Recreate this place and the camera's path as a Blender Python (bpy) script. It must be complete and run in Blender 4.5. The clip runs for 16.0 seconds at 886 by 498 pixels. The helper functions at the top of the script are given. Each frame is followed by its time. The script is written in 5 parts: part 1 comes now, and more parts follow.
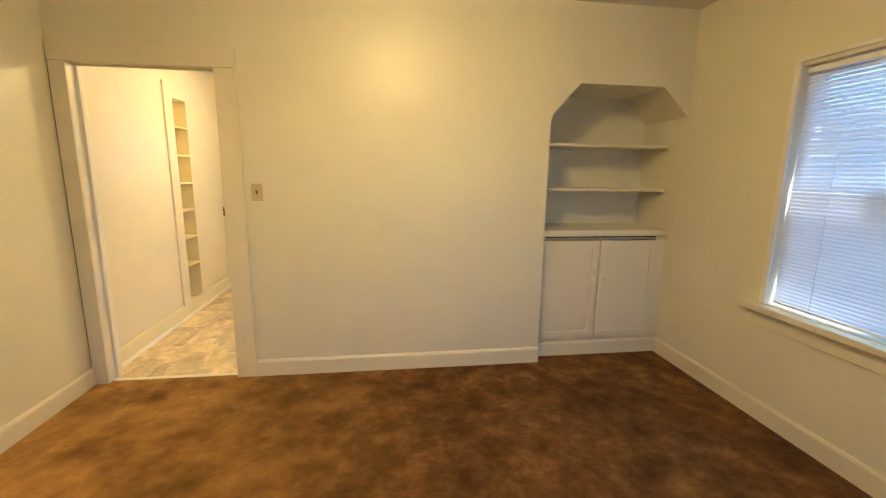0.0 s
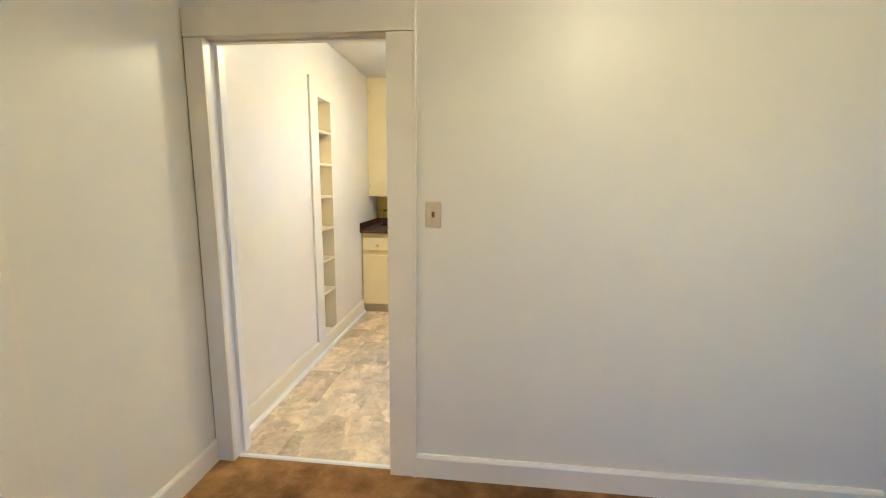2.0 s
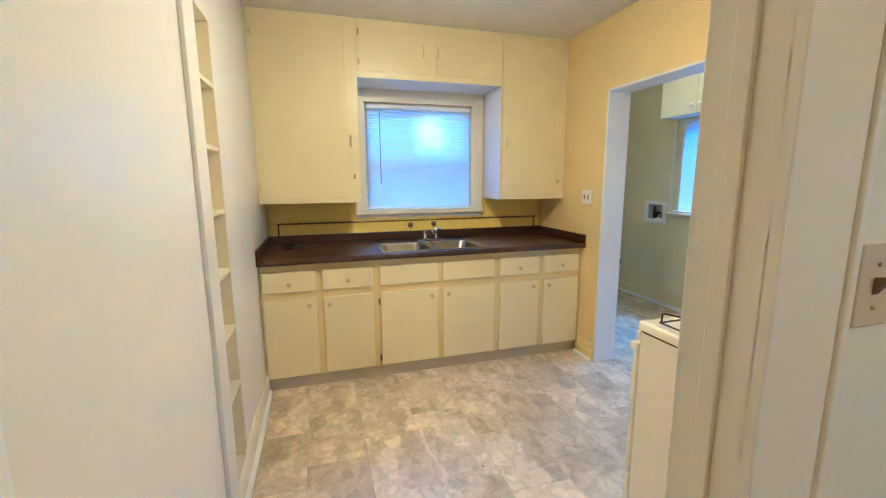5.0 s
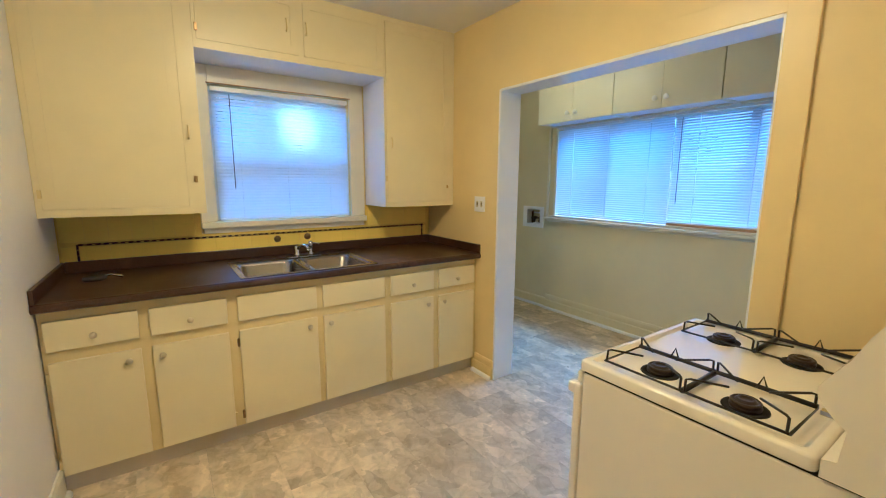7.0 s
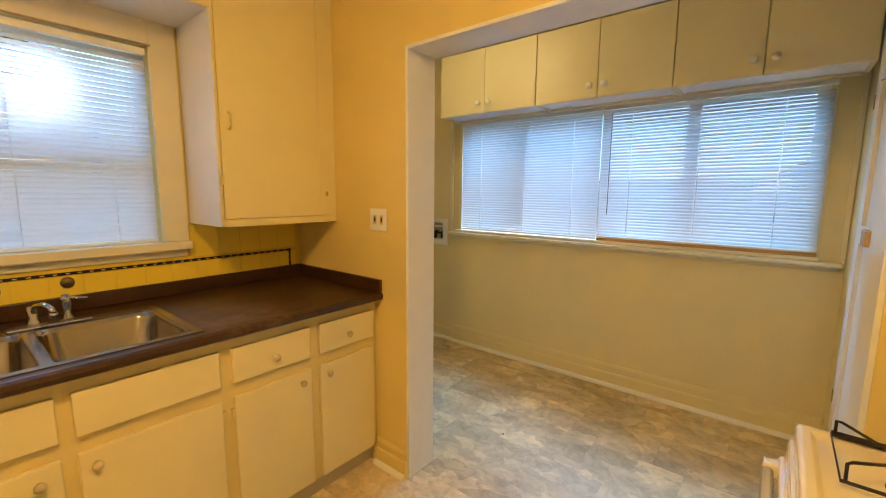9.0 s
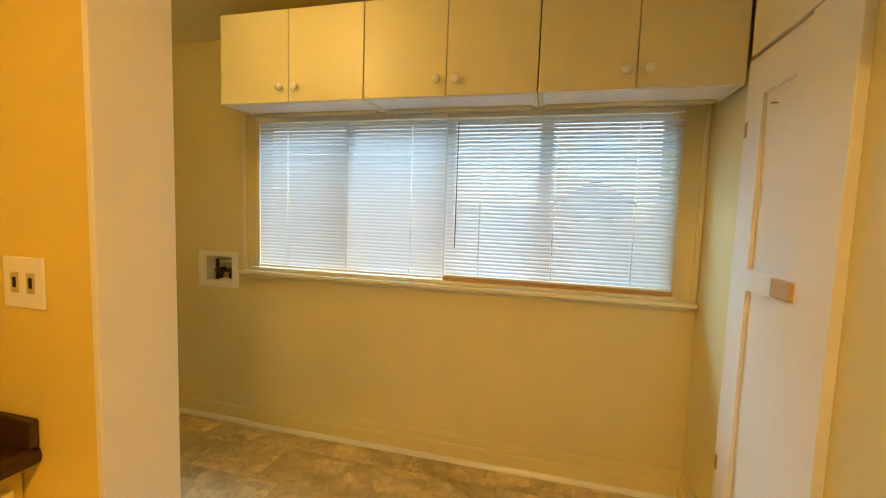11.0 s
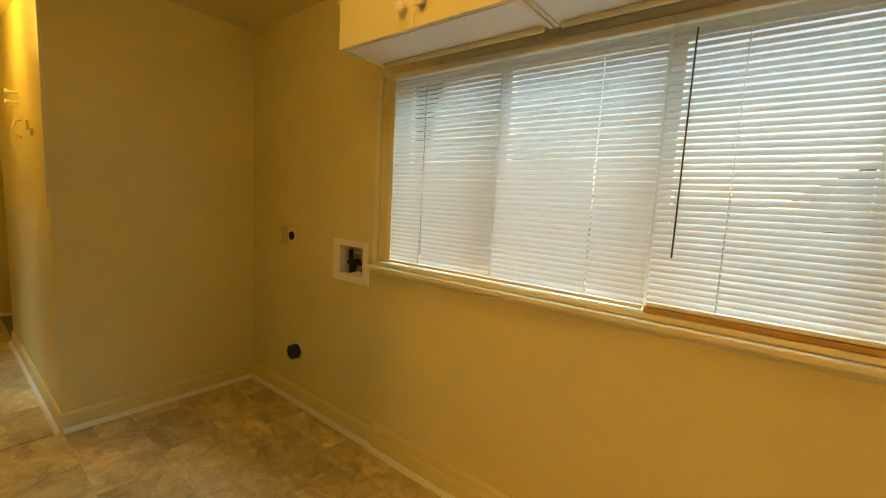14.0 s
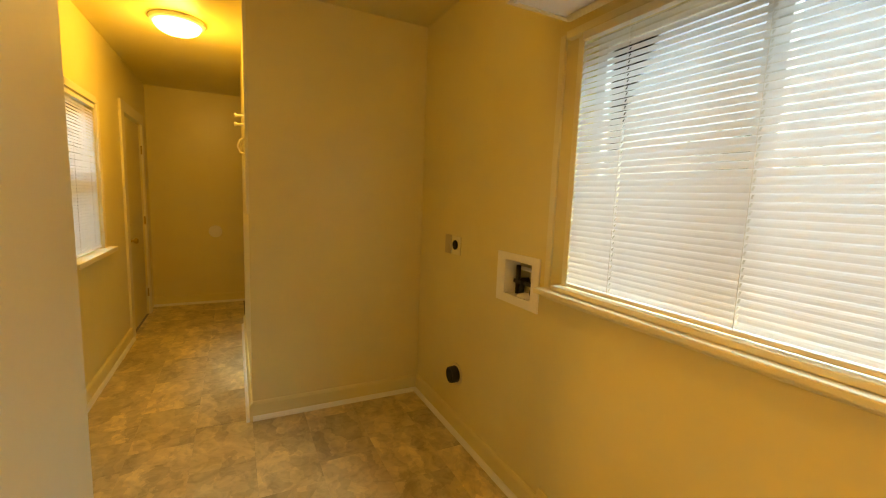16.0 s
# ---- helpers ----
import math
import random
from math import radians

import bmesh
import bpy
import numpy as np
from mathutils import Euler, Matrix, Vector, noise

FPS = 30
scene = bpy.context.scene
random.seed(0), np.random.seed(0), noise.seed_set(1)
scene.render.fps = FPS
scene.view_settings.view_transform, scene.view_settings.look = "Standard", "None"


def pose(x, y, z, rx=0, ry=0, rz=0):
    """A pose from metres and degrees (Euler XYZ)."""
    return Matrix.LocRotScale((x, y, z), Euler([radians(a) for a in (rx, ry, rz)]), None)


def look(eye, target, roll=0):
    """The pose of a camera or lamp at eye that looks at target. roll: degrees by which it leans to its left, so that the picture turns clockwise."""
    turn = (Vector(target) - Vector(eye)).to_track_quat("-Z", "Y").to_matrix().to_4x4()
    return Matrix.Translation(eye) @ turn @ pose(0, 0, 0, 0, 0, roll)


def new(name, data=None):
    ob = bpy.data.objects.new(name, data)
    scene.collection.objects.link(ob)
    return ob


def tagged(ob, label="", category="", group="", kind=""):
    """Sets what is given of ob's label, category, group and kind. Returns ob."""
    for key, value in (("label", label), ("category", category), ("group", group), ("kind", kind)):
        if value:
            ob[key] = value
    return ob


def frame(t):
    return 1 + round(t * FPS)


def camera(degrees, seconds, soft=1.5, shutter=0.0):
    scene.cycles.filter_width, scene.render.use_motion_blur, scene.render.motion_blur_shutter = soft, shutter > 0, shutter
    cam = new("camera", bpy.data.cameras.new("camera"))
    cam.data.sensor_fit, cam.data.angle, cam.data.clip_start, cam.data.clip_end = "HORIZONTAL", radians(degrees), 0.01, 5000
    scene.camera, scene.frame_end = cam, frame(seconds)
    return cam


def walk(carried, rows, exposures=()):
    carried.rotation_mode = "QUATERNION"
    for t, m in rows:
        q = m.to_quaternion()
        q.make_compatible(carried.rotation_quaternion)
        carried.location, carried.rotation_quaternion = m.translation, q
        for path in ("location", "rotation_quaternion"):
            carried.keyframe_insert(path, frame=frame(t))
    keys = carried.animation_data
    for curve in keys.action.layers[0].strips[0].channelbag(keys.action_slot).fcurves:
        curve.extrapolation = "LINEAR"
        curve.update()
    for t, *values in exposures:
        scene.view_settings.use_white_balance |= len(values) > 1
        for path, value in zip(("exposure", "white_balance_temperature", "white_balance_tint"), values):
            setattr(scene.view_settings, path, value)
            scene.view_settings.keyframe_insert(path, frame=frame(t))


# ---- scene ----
cam = camera(94.0, 16.0, 1.15)
PATH = [
    (0, (-0.063, -0.366, 1.424), (0.21, 1.583, 1.066), 0.8),
    (0.5, (-0.235, -0.16, 1.418), (-0.183, 1.807, 1.061), 0.8),
    (1, (-0.324, 0.104, 1.4), (-0.412, 2.073, 1.062), 0.6),
    (1.5, (-0.408, 0.398, 1.426), (-0.59, 2.362, 1.094), 0.5),
    (2, (-0.658, 0.69, 1.428), (-0.869, 2.653, 1.111), 0.6),
    (2.5, (-0.847, 1.038, 1.41), (-1.047, 3.003, 1.095), 0.1),
    (3, (-1.06, 1.327, 1.412), (-1.191, 3.296, 1.088), 0.1),
    (3.2, (-1.164, 1.413, 1.412), (-1.227, 3.386, 1.095), 0.4),
    (5.3, (-1.612, 2.256, 1.436), (-0.936, 4.112, 1.108), -0.3),
    (5.5, (-1.589, 2.318, 1.438), (-0.837, 4.142, 1.117), -0.2),
    (6, (-1.538, 2.465, 1.428), (-0.612, 4.206, 1.094), 0.2),
    (6.5, (-1.511, 2.552, 1.446), (-0.463, 4.223, 1.117), 0.4),
    (7, (-1.52, 2.606, 1.448), (-0.407, 4.237, 1.128), 0.3),
    (7.5, (-1.502, 2.683, 1.442), (-0.291, 4.244, 1.13), 0.5),
    (8, (-1.363, 2.872, 1.415), (-0.091, 4.391, 1.145), 0.7),
    (8.5, (-1.156, 3.155, 1.437), (0.236, 4.561, 1.142), 0.3),
    (9, (-0.963, 3.444, 1.425), (0.578, 4.691, 1.154), 0.5),
    (9.5, (-0.712, 3.608, 1.427), (0.993, 4.622, 1.172), 0.5),
    (10, (-0.503, 3.71, 1.447), (1.344, 4.428, 1.18), 0.4),
    (10.2, (-0.444, 3.771, 1.462), (1.446, 4.365, 1.188), 0.5),
    (12.5, (0.187, 3.964, 1.458), (2.127, 4.441, 1.37), 2.8),
    (13, (0.306, 4.01, 1.42), (2.165, 4.73, 1.268), 3.5),
    (13.5, (0.458, 4.017, 1.409), (2.176, 5.022, 1.221), 3.2),
    (14, (0.596, 4.156, 1.421), (2.152, 5.392, 1.193), 3.0),
    (14.5, (0.711, 4.313, 1.422), (2.085, 5.749, 1.196), 2.3),
    (15.5, (0.905, 4.493, 1.449), (1.933, 6.191, 1.202), 1.9),
    (16, (0.944, 4.5, 1.421), (1.839, 6.271, 1.174), 2.2),
]
LAMP = (1.0, 0.565, 0.13)
PORCH_LAMP = (1.0, 0.67, 0.15)
DAY = (0.285, 0.645, 1.0)
EXPOSURES = [
    (0.0, 1.98, 4700, 10), (0.5, 2.22, 3800, 11), (1.0, 2.18, 3680, 12), (2.0, 2.04, 3620, 14), (3.2, 2.0, 3560, 15),
    (5.3, 1.66, 3540, 15), (7.0, 1.45, 3750, 14), (8.0, 1.43, 4100, 13), (8.5, 1.43, 4700, 14),
    (9.0, 1.36, 5700, 16), (9.5, 1.44, 6000, 16), (10.2, 1.52, 6500, 15), (12.3, 1.3, 11000, 11), (14.5, 1.14, 12000, 14), (15.2, 1.32, 12000, 16), (16.0, 1.54, 12000, 17),
]
walk(cam, [(t, look(eye, target, roll)) for t, eye, target, roll in PATH], EXPOSURES)

# ---- world, sun, lamps ----
world = bpy.data.worlds.new("sky")
scene.world = world
world.use_nodes = True
wn = world.node_tree.nodes
sky = wn.new("ShaderNodeTexSky")
sky.sky_type = "NISHITA"
sky.sun_disc = False
sky.sun_elevation, sky.sun_rotation = radians(50), radians(169)
wn["Background"].inputs["Strength"].default_value = 0.15
world.node_tree.links.new(sky.outputs[0], wn["Background"].inputs["Color"])

sun = new("sun", bpy.data.lights.new("sun", "SUN"))
sun.data.energy, sun.data.angle, sun.data.color = 4.0, radians(0.5), (1.0, 0.95, 0.87)
sun.matrix_world = look((6, -30, 36), (0, 0, 0))


def bulb(x, y, z, watts, radius=0.11, tone=LAMP):
    ob = new("bulb", bpy.data.lights.new("bulb", "POINT"))
    ob.data.energy, ob.data.shadow_soft_size, ob.data.color = watts, radius, tone
    ob.location = (x, y, z)
    return ob


bulb(0.03, 1.05, 2.40, 12)
bulb(-0.98, 3.85, 2.36, 7.6)
bulb(0.62, 7.98, 2.34, 5.0, tone=PORCH_LAMP)
# fill for the laundry, from an added lamp out of view
bulb(1.0, 5.1, 2.40, 1.8, tone=PORCH_LAMP)
bulb(-3.3, 0.2, 2.2, 20)


def down_glow(x, y, z, watts):
    """The light that a frosted dome throws straight down."""
    ob = new("down_glow", bpy.data.lights.new("down_glow", "AREA"))
    ob.data.shape, ob.data.size, ob.data.energy, ob.data.color = "DISK", 0.26, watts, LAMP
    ob.location = (x, y, z)


down_glow(0.03, 1.05, 2.45, 2.6)
down_glow(-0.98, 3.85, 2.43, 7.4)


def sky_light(eye, target, width, height, watts):
    """The open sky above a window, outside the glass."""
    ob = new("sky_light", bpy.data.lights.new("sky_light", "AREA"))
    ob.data.shape, ob.data.size, ob.data.size_y = "RECTANGLE", width, height
    ob.data.energy, ob.data.color = watts, DAY
    ob.matrix_world = look(eye, target)


sky_light((3.3, 4.5, 3.1), (2.13, 4.5, 1.6), 2.4, 1.2, 96)
sky_light((3.3, 1.2, 3.1), (2.13, 1.2, 1.4), 1.2, 1.2, 7)
# extra daylight for the living room, through the added south window
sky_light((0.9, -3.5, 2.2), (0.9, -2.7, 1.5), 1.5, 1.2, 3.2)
sky_light((-0.76, 6.9, 3.1), (-0.76, 5.7, 1.6), 1.2, 1.2, 34)
sky_light((-1.1, 8.0, 3.0), (0.0, 8.0, 1.5), 1.0, 1.0, 50)

# added spot lamp outside that makes the bright patch on the kitchen blind
glow_spot = new("blind_glow", bpy.data.lights.new("blind_glow", "SPOT"))
glow_spot.data.energy, glow_spot.data.spot_size, glow_spot.data.spot_blend, glow_spot.data.shadow_soft_size = 250, radians(9), 1.0, 0.03
glow_spot.matrix_world = look((-0.62, 7.6, 2.7), (-0.67, 5.67, 1.82))

# ---- materials ----


def nodes_of(name):
    m = bpy.data.materials.new(name)
    m.use_nodes = True
    t = m.node_tree
    return m, t.nodes, t.links, t.nodes["Principled BSDF"]


def noise_node(n, l, vec, scale, detail=4, rough=0.55, distort=0.0):
    k = n.new("ShaderNodeTexNoise")
    k.inputs["Scale"].default_value, k.inputs["Detail"].default_value = scale, detail
    k.inputs["Roughness"].default_value, k.inputs["Distortion"].default_value = rough, distort
    l.new(vec, k.inputs["Vector"])
    return k.outputs["Fac"]


def ramp_node(n, l, fac, stops):
    r = n.new("ShaderNodeValToRGB")
    while len(r.color_ramp.elements) < len(stops):
        r.color_ramp.elements.new(0.5)
    for e, (p, c) in zip(r.color_ramp.elements, stops):
        e.position, e.color = p, (*c, 1)
    l.new(fac, r.inputs["Fac"])
    return r.outputs["Color"]


def mix_node(n, l, fac, a, b, mode="MIX"):
    x = n.new("ShaderNodeMix")
    x.data_type, x.blend_type = "RGBA", mode
    for sock, v in ((x.inputs[0], fac), (x.inputs[6], a), (x.inputs[7], b)):
        if isinstance(v, (int, float)):
            sock.default_value = v
        elif isinstance(v, tuple):
            sock.default_value = (*v, 1)
        else:
            l.new(v, sock)
    return x.outputs[2]


def coords(n, l, shift=True):
    tc = n.new("ShaderNodeTexCoord")
    if not shift:
        return tc.outputs["Object"]
    oi = n.new("ShaderNodeObjectInfo")
    mul = n.new("ShaderNodeVectorMath")
    mul.operation = "MULTIPLY_ADD"
    l.new(oi.outputs["Random"], mul.inputs[0])
    mul.inputs[1].default_value = (37, 53, 29)
    l.new(tc.outputs["Object"], mul.inputs[2])
    return mul.outputs[0]


def bump_of(n, l, bsdf, parts, distance=0.002):
    last = None
    for fac, strength in parts:
        b = n.new("ShaderNodeBump")
        b.inputs["Strength"].default_value, b.inputs["Distance"].default_value = strength, distance
        l.new(fac, b.inputs["Height"])
        if last:
            l.new(last, b.inputs["Normal"])
        last = b.outputs["Normal"]
    l.new(last, bsdf.inputs["Normal"])


def paint(name, rgb, rough=0.4, vary=0.07, peel=0.12, dirt=0.0, spec=0.5):
    m, n, l, b = nodes_of(name)
    v = coords(n, l, False)
    big = noise_node(n, l, v, 1.7, 5, 0.6)
    fine = noise_node(n, l, v, 120, 3)
    brush = noise_node(n, l, v, 28, 4, 0.6, 0.4)
    dark = tuple(c * (1 - vary) for c in rgb)
    col = mix_node(n, l, ramp_node(n, l, big, [(0.3, (0, 0, 0)), (0.7, (1, 1, 1))]), dark, rgb)
    if dirt:
        spots = ramp_node(n, l, noise_node(n, l, v, 2.6, 3, 0.5), [(0.58, (0, 0, 0)), (0.85, (dirt,) * 3)])
        col = mix_node(n, l, spots, col, tuple(c * f for c, f in zip(rgb, (0.62, 0.55, 0.45))))
    l.new(col, b.inputs["Base Color"])
    rr = n.new("ShaderNodeMapRange")
    rr.inputs["To Min"].default_value, rr.inputs["To Max"].default_value = rough - 0.06, rough + 0.1
    l.new(brush, rr.inputs["Value"])
    l.new(rr.outputs[0], b.inputs["Roughness"])
    b.inputs["Specular IOR Level"].default_value = spec
    bump_of(n, l, b, [(brush, peel), (fine, peel * 0.5)])
    return m


def plain(name, rgb, rough=0.5, metal=0.0, vary=0.12, scale=40, bump=0.05):
    m, n, l, b = nodes_of(name)
    v = coords(n, l)
    f = noise_node(n, l, v, scale, 5)
    l.new(mix_node(n, l, f, tuple(c * (1 - vary) for c in rgb), tuple(min(1, c * (1 + vary)) for c in rgb)), b.inputs["Base Color"])
    b.inputs["Roughness"].default_value, b.inputs["Metallic"].default_value = rough, metal
    bump_of(n, l, b, [(f, bump)], 0.001)
    return m


def carpet_mat():
    m, n, l, b = nodes_of("brown_carpet")
    v = coords(n, l, False)
    big = noise_node(n, l, v, 1.9, 5, 0.62, 0.25)
    mid = noise_node(n, l, v, 5.5, 9, 0.74, 0.12)
    fine = noise_node(n, l, v, 420, 2)
    pile = noise_node(n, l, v, 60, 5, 0.7)
    col = ramp_node(n, l, mid, [(0.36, (0.078, 0.033, 0.010)), (0.5, (0.17, 0.078, 0.020)), (0.63, (0.30, 0.155, 0.038))])
    # golden light near the doorways, put into the carpet colour towards the west
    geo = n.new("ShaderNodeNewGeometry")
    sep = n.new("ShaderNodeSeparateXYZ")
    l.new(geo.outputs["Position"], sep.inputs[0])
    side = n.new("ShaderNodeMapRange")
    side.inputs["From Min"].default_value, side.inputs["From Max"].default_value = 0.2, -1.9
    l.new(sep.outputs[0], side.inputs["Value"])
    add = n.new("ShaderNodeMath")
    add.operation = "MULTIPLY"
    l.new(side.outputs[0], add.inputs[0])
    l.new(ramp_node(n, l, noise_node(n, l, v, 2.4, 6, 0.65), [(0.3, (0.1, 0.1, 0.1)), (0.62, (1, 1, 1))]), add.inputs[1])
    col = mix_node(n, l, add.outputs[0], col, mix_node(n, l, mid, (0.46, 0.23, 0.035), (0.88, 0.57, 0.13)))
    stain = ramp_node(n, l, big, [(0.36, (0.42, 0.39, 0.37)), (0.56, (1, 1, 1)), (0.75, (1.0, 1.0, 1.0))])
    col = mix_node(n, l, 0.85, col, stain, "MULTIPLY")
    col = mix_node(n, l, ramp_node(n, l, fine, [(0.3, (0, 0, 0)), (0.75, (0.4, 0.4, 0.4))]), col, (0.17, 0.09, 0.025))
    l.new(col, b.inputs["Base Color"])
    b.inputs["Roughness"].default_value = 1.0
    b.inputs["Specular IOR Level"].default_value = 0.05
    b.inputs["Sheen Weight"].default_value = 0.03
    bump_of(n, l, b, [(mid, 0.5), (pile, 0.7), (fine, 0.6)], 0.008)
    return m


def vinyl_mat(name, joint=False):
    m, n, l, b = nodes_of(name)
    v = coords(n, l)
    a = noise_node(n, l, v, 3.2, 4, 0.55, 1.2)
    c = noise_node(n, l, v, 9, 4, 0.6, 2.0)
    fine = noise_node(n, l, v, 150, 3)
    warp = n.new("ShaderNodeVectorMath")
    warp.operation = "MULTIPLY_ADD"
    nz = n.new("ShaderNodeTexNoise")
    nz.inputs["Scale"].default_value, nz.inputs["Detail"].default_value = 14, 3
    l.new(v, nz.inputs["Vector"])
    l.new(nz.outputs["Color"], warp.inputs[0])
    warp.inputs[1].default_value = (0.09, 0.09, 0.09)
    l.new(v, warp.inputs[2])
    chips = []
    flat = n.new("ShaderNodeMapping")
    flat.inputs["Scale"].default_value = (1.0, 0.45, 1.0)
    flat.inputs["Rotation"].default_value = (0, 0, 0.5)
    l.new(warp.outputs[0], flat.inputs["Vector"])
    for scale in (6.5, 17):
        vo = n.new("ShaderNodeTexVoronoi")
        vo.inputs["Scale"].default_value = scale
        l.new(flat.outputs[0], vo.inputs["Vector"])
        sep = n.new("ShaderNodeSeparateColor")
        l.new(vo.outputs["Color"], sep.inputs[0])
        chips.append(sep.outputs[0])
    col = ramp_node(n, l, a, [(0.3, (0.49, 0.395, 0.23)), (0.46, (0.60, 0.495, 0.30)), (0.6, (0.69, 0.58, 0.365)), (0.75, (0.58, 0.475, 0.285))])
    for fac, lo, hi in ((chips[0], 0.84, 1.12), (chips[1], 0.88, 1.12)):
        tone = ramp_node(n, l, fac, [(0.1, (lo,) * 3), (0.55, (1, 1, 1)), (0.95, (hi, hi, hi * 0.985))])
        col = mix_node(n, l, 1.0, col, tone, "MULTIPLY")
    vein = ramp_node(n, l, c, [(0.36, (0.84, 0.83, 0.81)), (0.5, (1, 1, 1)), (0.66, (1.1, 1.09, 1.08))])
    col = mix_node(n, l, 0.9, col, vein, "MULTIPLY")
    oi = n.new("ShaderNodeObjectInfo")
    tone = ramp_node(n, l, oi.outputs["Random"], [(0.0, (0.9, 0.9, 0.9)), (0.6, (1, 1, 1)), (1.0, (1.1, 1.095, 1.09))])
    col = mix_node(n, l, 1.0, col, tone, "MULTIPLY")
    l.new(col, b.inputs["Base Color"])
    b.inputs["Roughness"].default_value = 0.42
    bump_of(n, l, b, [(c, 0.06), (fine, 0.08)], 0.002)
    return m


def counter_mat():
    m, n, l, b = nodes_of("brown_laminate")
    v = coords(n, l, False)
    a = noise_node(n, l, v, 3.5, 5, 0.65, 0.5)
    f = noise_node(n, l, v, 140, 4, 0.7)
    col = ramp_node(n, l, f, [(0.3, (0.026, 0.011, 0.004)), (0.6, (0.05, 0.021, 0.007)), (0.8, (0.065, 0.028, 0.015))])
    worn = ramp_node(n, l, a, [(0.52, (0, 0, 0)), (0.76, (0.5, 0.5, 0.5))])
    col = mix_node(n, l, worn, col, (0.13, 0.06, 0.025))
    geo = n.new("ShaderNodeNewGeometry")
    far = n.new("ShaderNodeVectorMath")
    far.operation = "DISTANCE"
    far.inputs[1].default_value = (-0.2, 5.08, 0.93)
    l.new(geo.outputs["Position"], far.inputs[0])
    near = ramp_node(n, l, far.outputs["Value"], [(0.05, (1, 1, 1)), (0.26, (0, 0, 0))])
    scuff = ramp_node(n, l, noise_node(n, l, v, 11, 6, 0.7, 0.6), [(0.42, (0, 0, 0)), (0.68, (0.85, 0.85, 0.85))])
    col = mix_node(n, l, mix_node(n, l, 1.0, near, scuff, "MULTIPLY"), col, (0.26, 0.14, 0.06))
    l.new(col, b.inputs["Base Color"])
    rr = n.new("ShaderNodeMapRange")
    rr.inputs["To Min"].default_value, rr.inputs["To Max"].default_value = 0.22, 0.45
    l.new(a, rr.inputs["Value"])
    l.new(rr.outputs[0], b.inputs["Roughness"])
    bump_of(n, l, b, [(f, 0.05)], 0.001)
    return m


def slat_mat():
    m, n, l, b = nodes_of("white_blind_plastic")
    b.inputs["Base Color"].default_value = (0.86, 0.86, 0.85, 1)
    b.inputs["Roughness"].default_value = 0.35
    tr = n.new("ShaderNodeBsdfTranslucent")
    tr.inputs["Color"].default_value = (0.86, 0.88, 0.92, 1)
    mx = n.new("ShaderNodeMixShader")
    mx.inputs[0].default_value = 0.6
    l.new(b.outputs[0], mx.inputs[1])
    l.new(tr.outputs[0], mx.inputs[2])
    l.new(mx.outputs[0], n["Material Output"].inputs["Surface"])
    return m


def glass_mat():
    m, n, l, b = nodes_of("window_glass")
    tr = n.new("ShaderNodeBsdfTransparent")
    tr.inputs["Color"].default_value = (0.95, 0.97, 0.97, 1)
    gl = n.new("ShaderNodeBsdfGlossy")
    gl.inputs["Roughness"].default_value = 0.02
    fr = n.new("ShaderNodeFresnel")
    fr.inputs["IOR"].default_value = 1.5
    mx = n.new("ShaderNodeMixShader")
    l.new(fr.outputs[0], mx.inputs[0])
    l.new(tr.outputs[0], mx.inputs[1])
    l.new(gl.outputs[0], mx.inputs[2])
    l.new(mx.outputs[0], n["Material Output"].inputs["Surface"])
    return m


def glow_mat(name, rgb, strength):
    m, n, l, b = nodes_of(name)
    b.inputs["Base Color"].default_value = (0.85, 0.82, 0.74, 1)
    b.inputs["Roughness"].default_value = 0.3
    b.inputs["Emission Color"].default_value = (*rgb, 1)
    b.inputs["Emission Strength"].default_value = strength
    return m


def leaf_mat():
    m, n, l, b = nodes_of("green_leaves")
    oi = n.new("ShaderNodeNewGeometry")
    l.new(ramp_node(n, l, oi.outputs["Random Per Island"], [(0, (0.035, 0.07, 0.02)), (0.6, (0.07, 0.12, 0.035)), (1, (0.12, 0.17, 0.06))]), b.inputs["Base Color"])
    b.inputs["Roughness"].default_value = 0.6
    return m


LIVING_WALL = paint("living_wall_paint", (0.76, 0.73, 0.57), 0.38, 0.05, 0.1, 0.1)
KITCHEN_WHITE = paint("kitchen_white_paint", (0.79, 0.755, 0.68), 0.3, 0.05, 0.1, 0.08)
KITCHEN_CREAM = paint("kitchen_cream_paint", (0.78, 0.62, 0.20), 0.33, 0.06, 0.12, 0.1)
LAUNDRY_WALL = paint("laundry_wall_paint", (0.75, 0.665, 0.37), 0.3, 0.07, 0.12, 0.12)
CEIL = paint("ceiling_paint", (0.76, 0.73, 0.62), 0.6, 0.05, 0.2)
TRIM = paint("trim_paint", (0.79, 0.74, 0.56), 0.3, 0.06, 0.1, 0.2)
TRIM_WHITE = paint("white_trim_paint", (0.83, 0.82, 0.79), 0.3, 0.05, 0.1, 0.15)
CAB = paint("cream_cabinet_paint", (0.80, 0.70, 0.345), 0.32, 0.06, 0.1, 0.18)
CAB_FRAME = paint("cabinet_frame_paint", (0.74, 0.61, 0.23), 0.34, 0.08, 0.1, 0.3)
LAUNDRY_CAB = paint("laundry_cabinet_paint", (0.77, 0.715, 0.50), 0.38, 0.05, 0.06, 0.1)
NICHE = paint("niche_cream_paint", (0.77, 0.695, 0.43), 0.35, 0.05, 0.1, 0.1)
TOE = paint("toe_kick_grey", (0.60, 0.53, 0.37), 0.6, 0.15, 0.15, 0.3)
KNOB = paint("worn_knob_paint", (0.60, 0.52, 0.30), 0.35, 0.15, 0.1, 0.3)
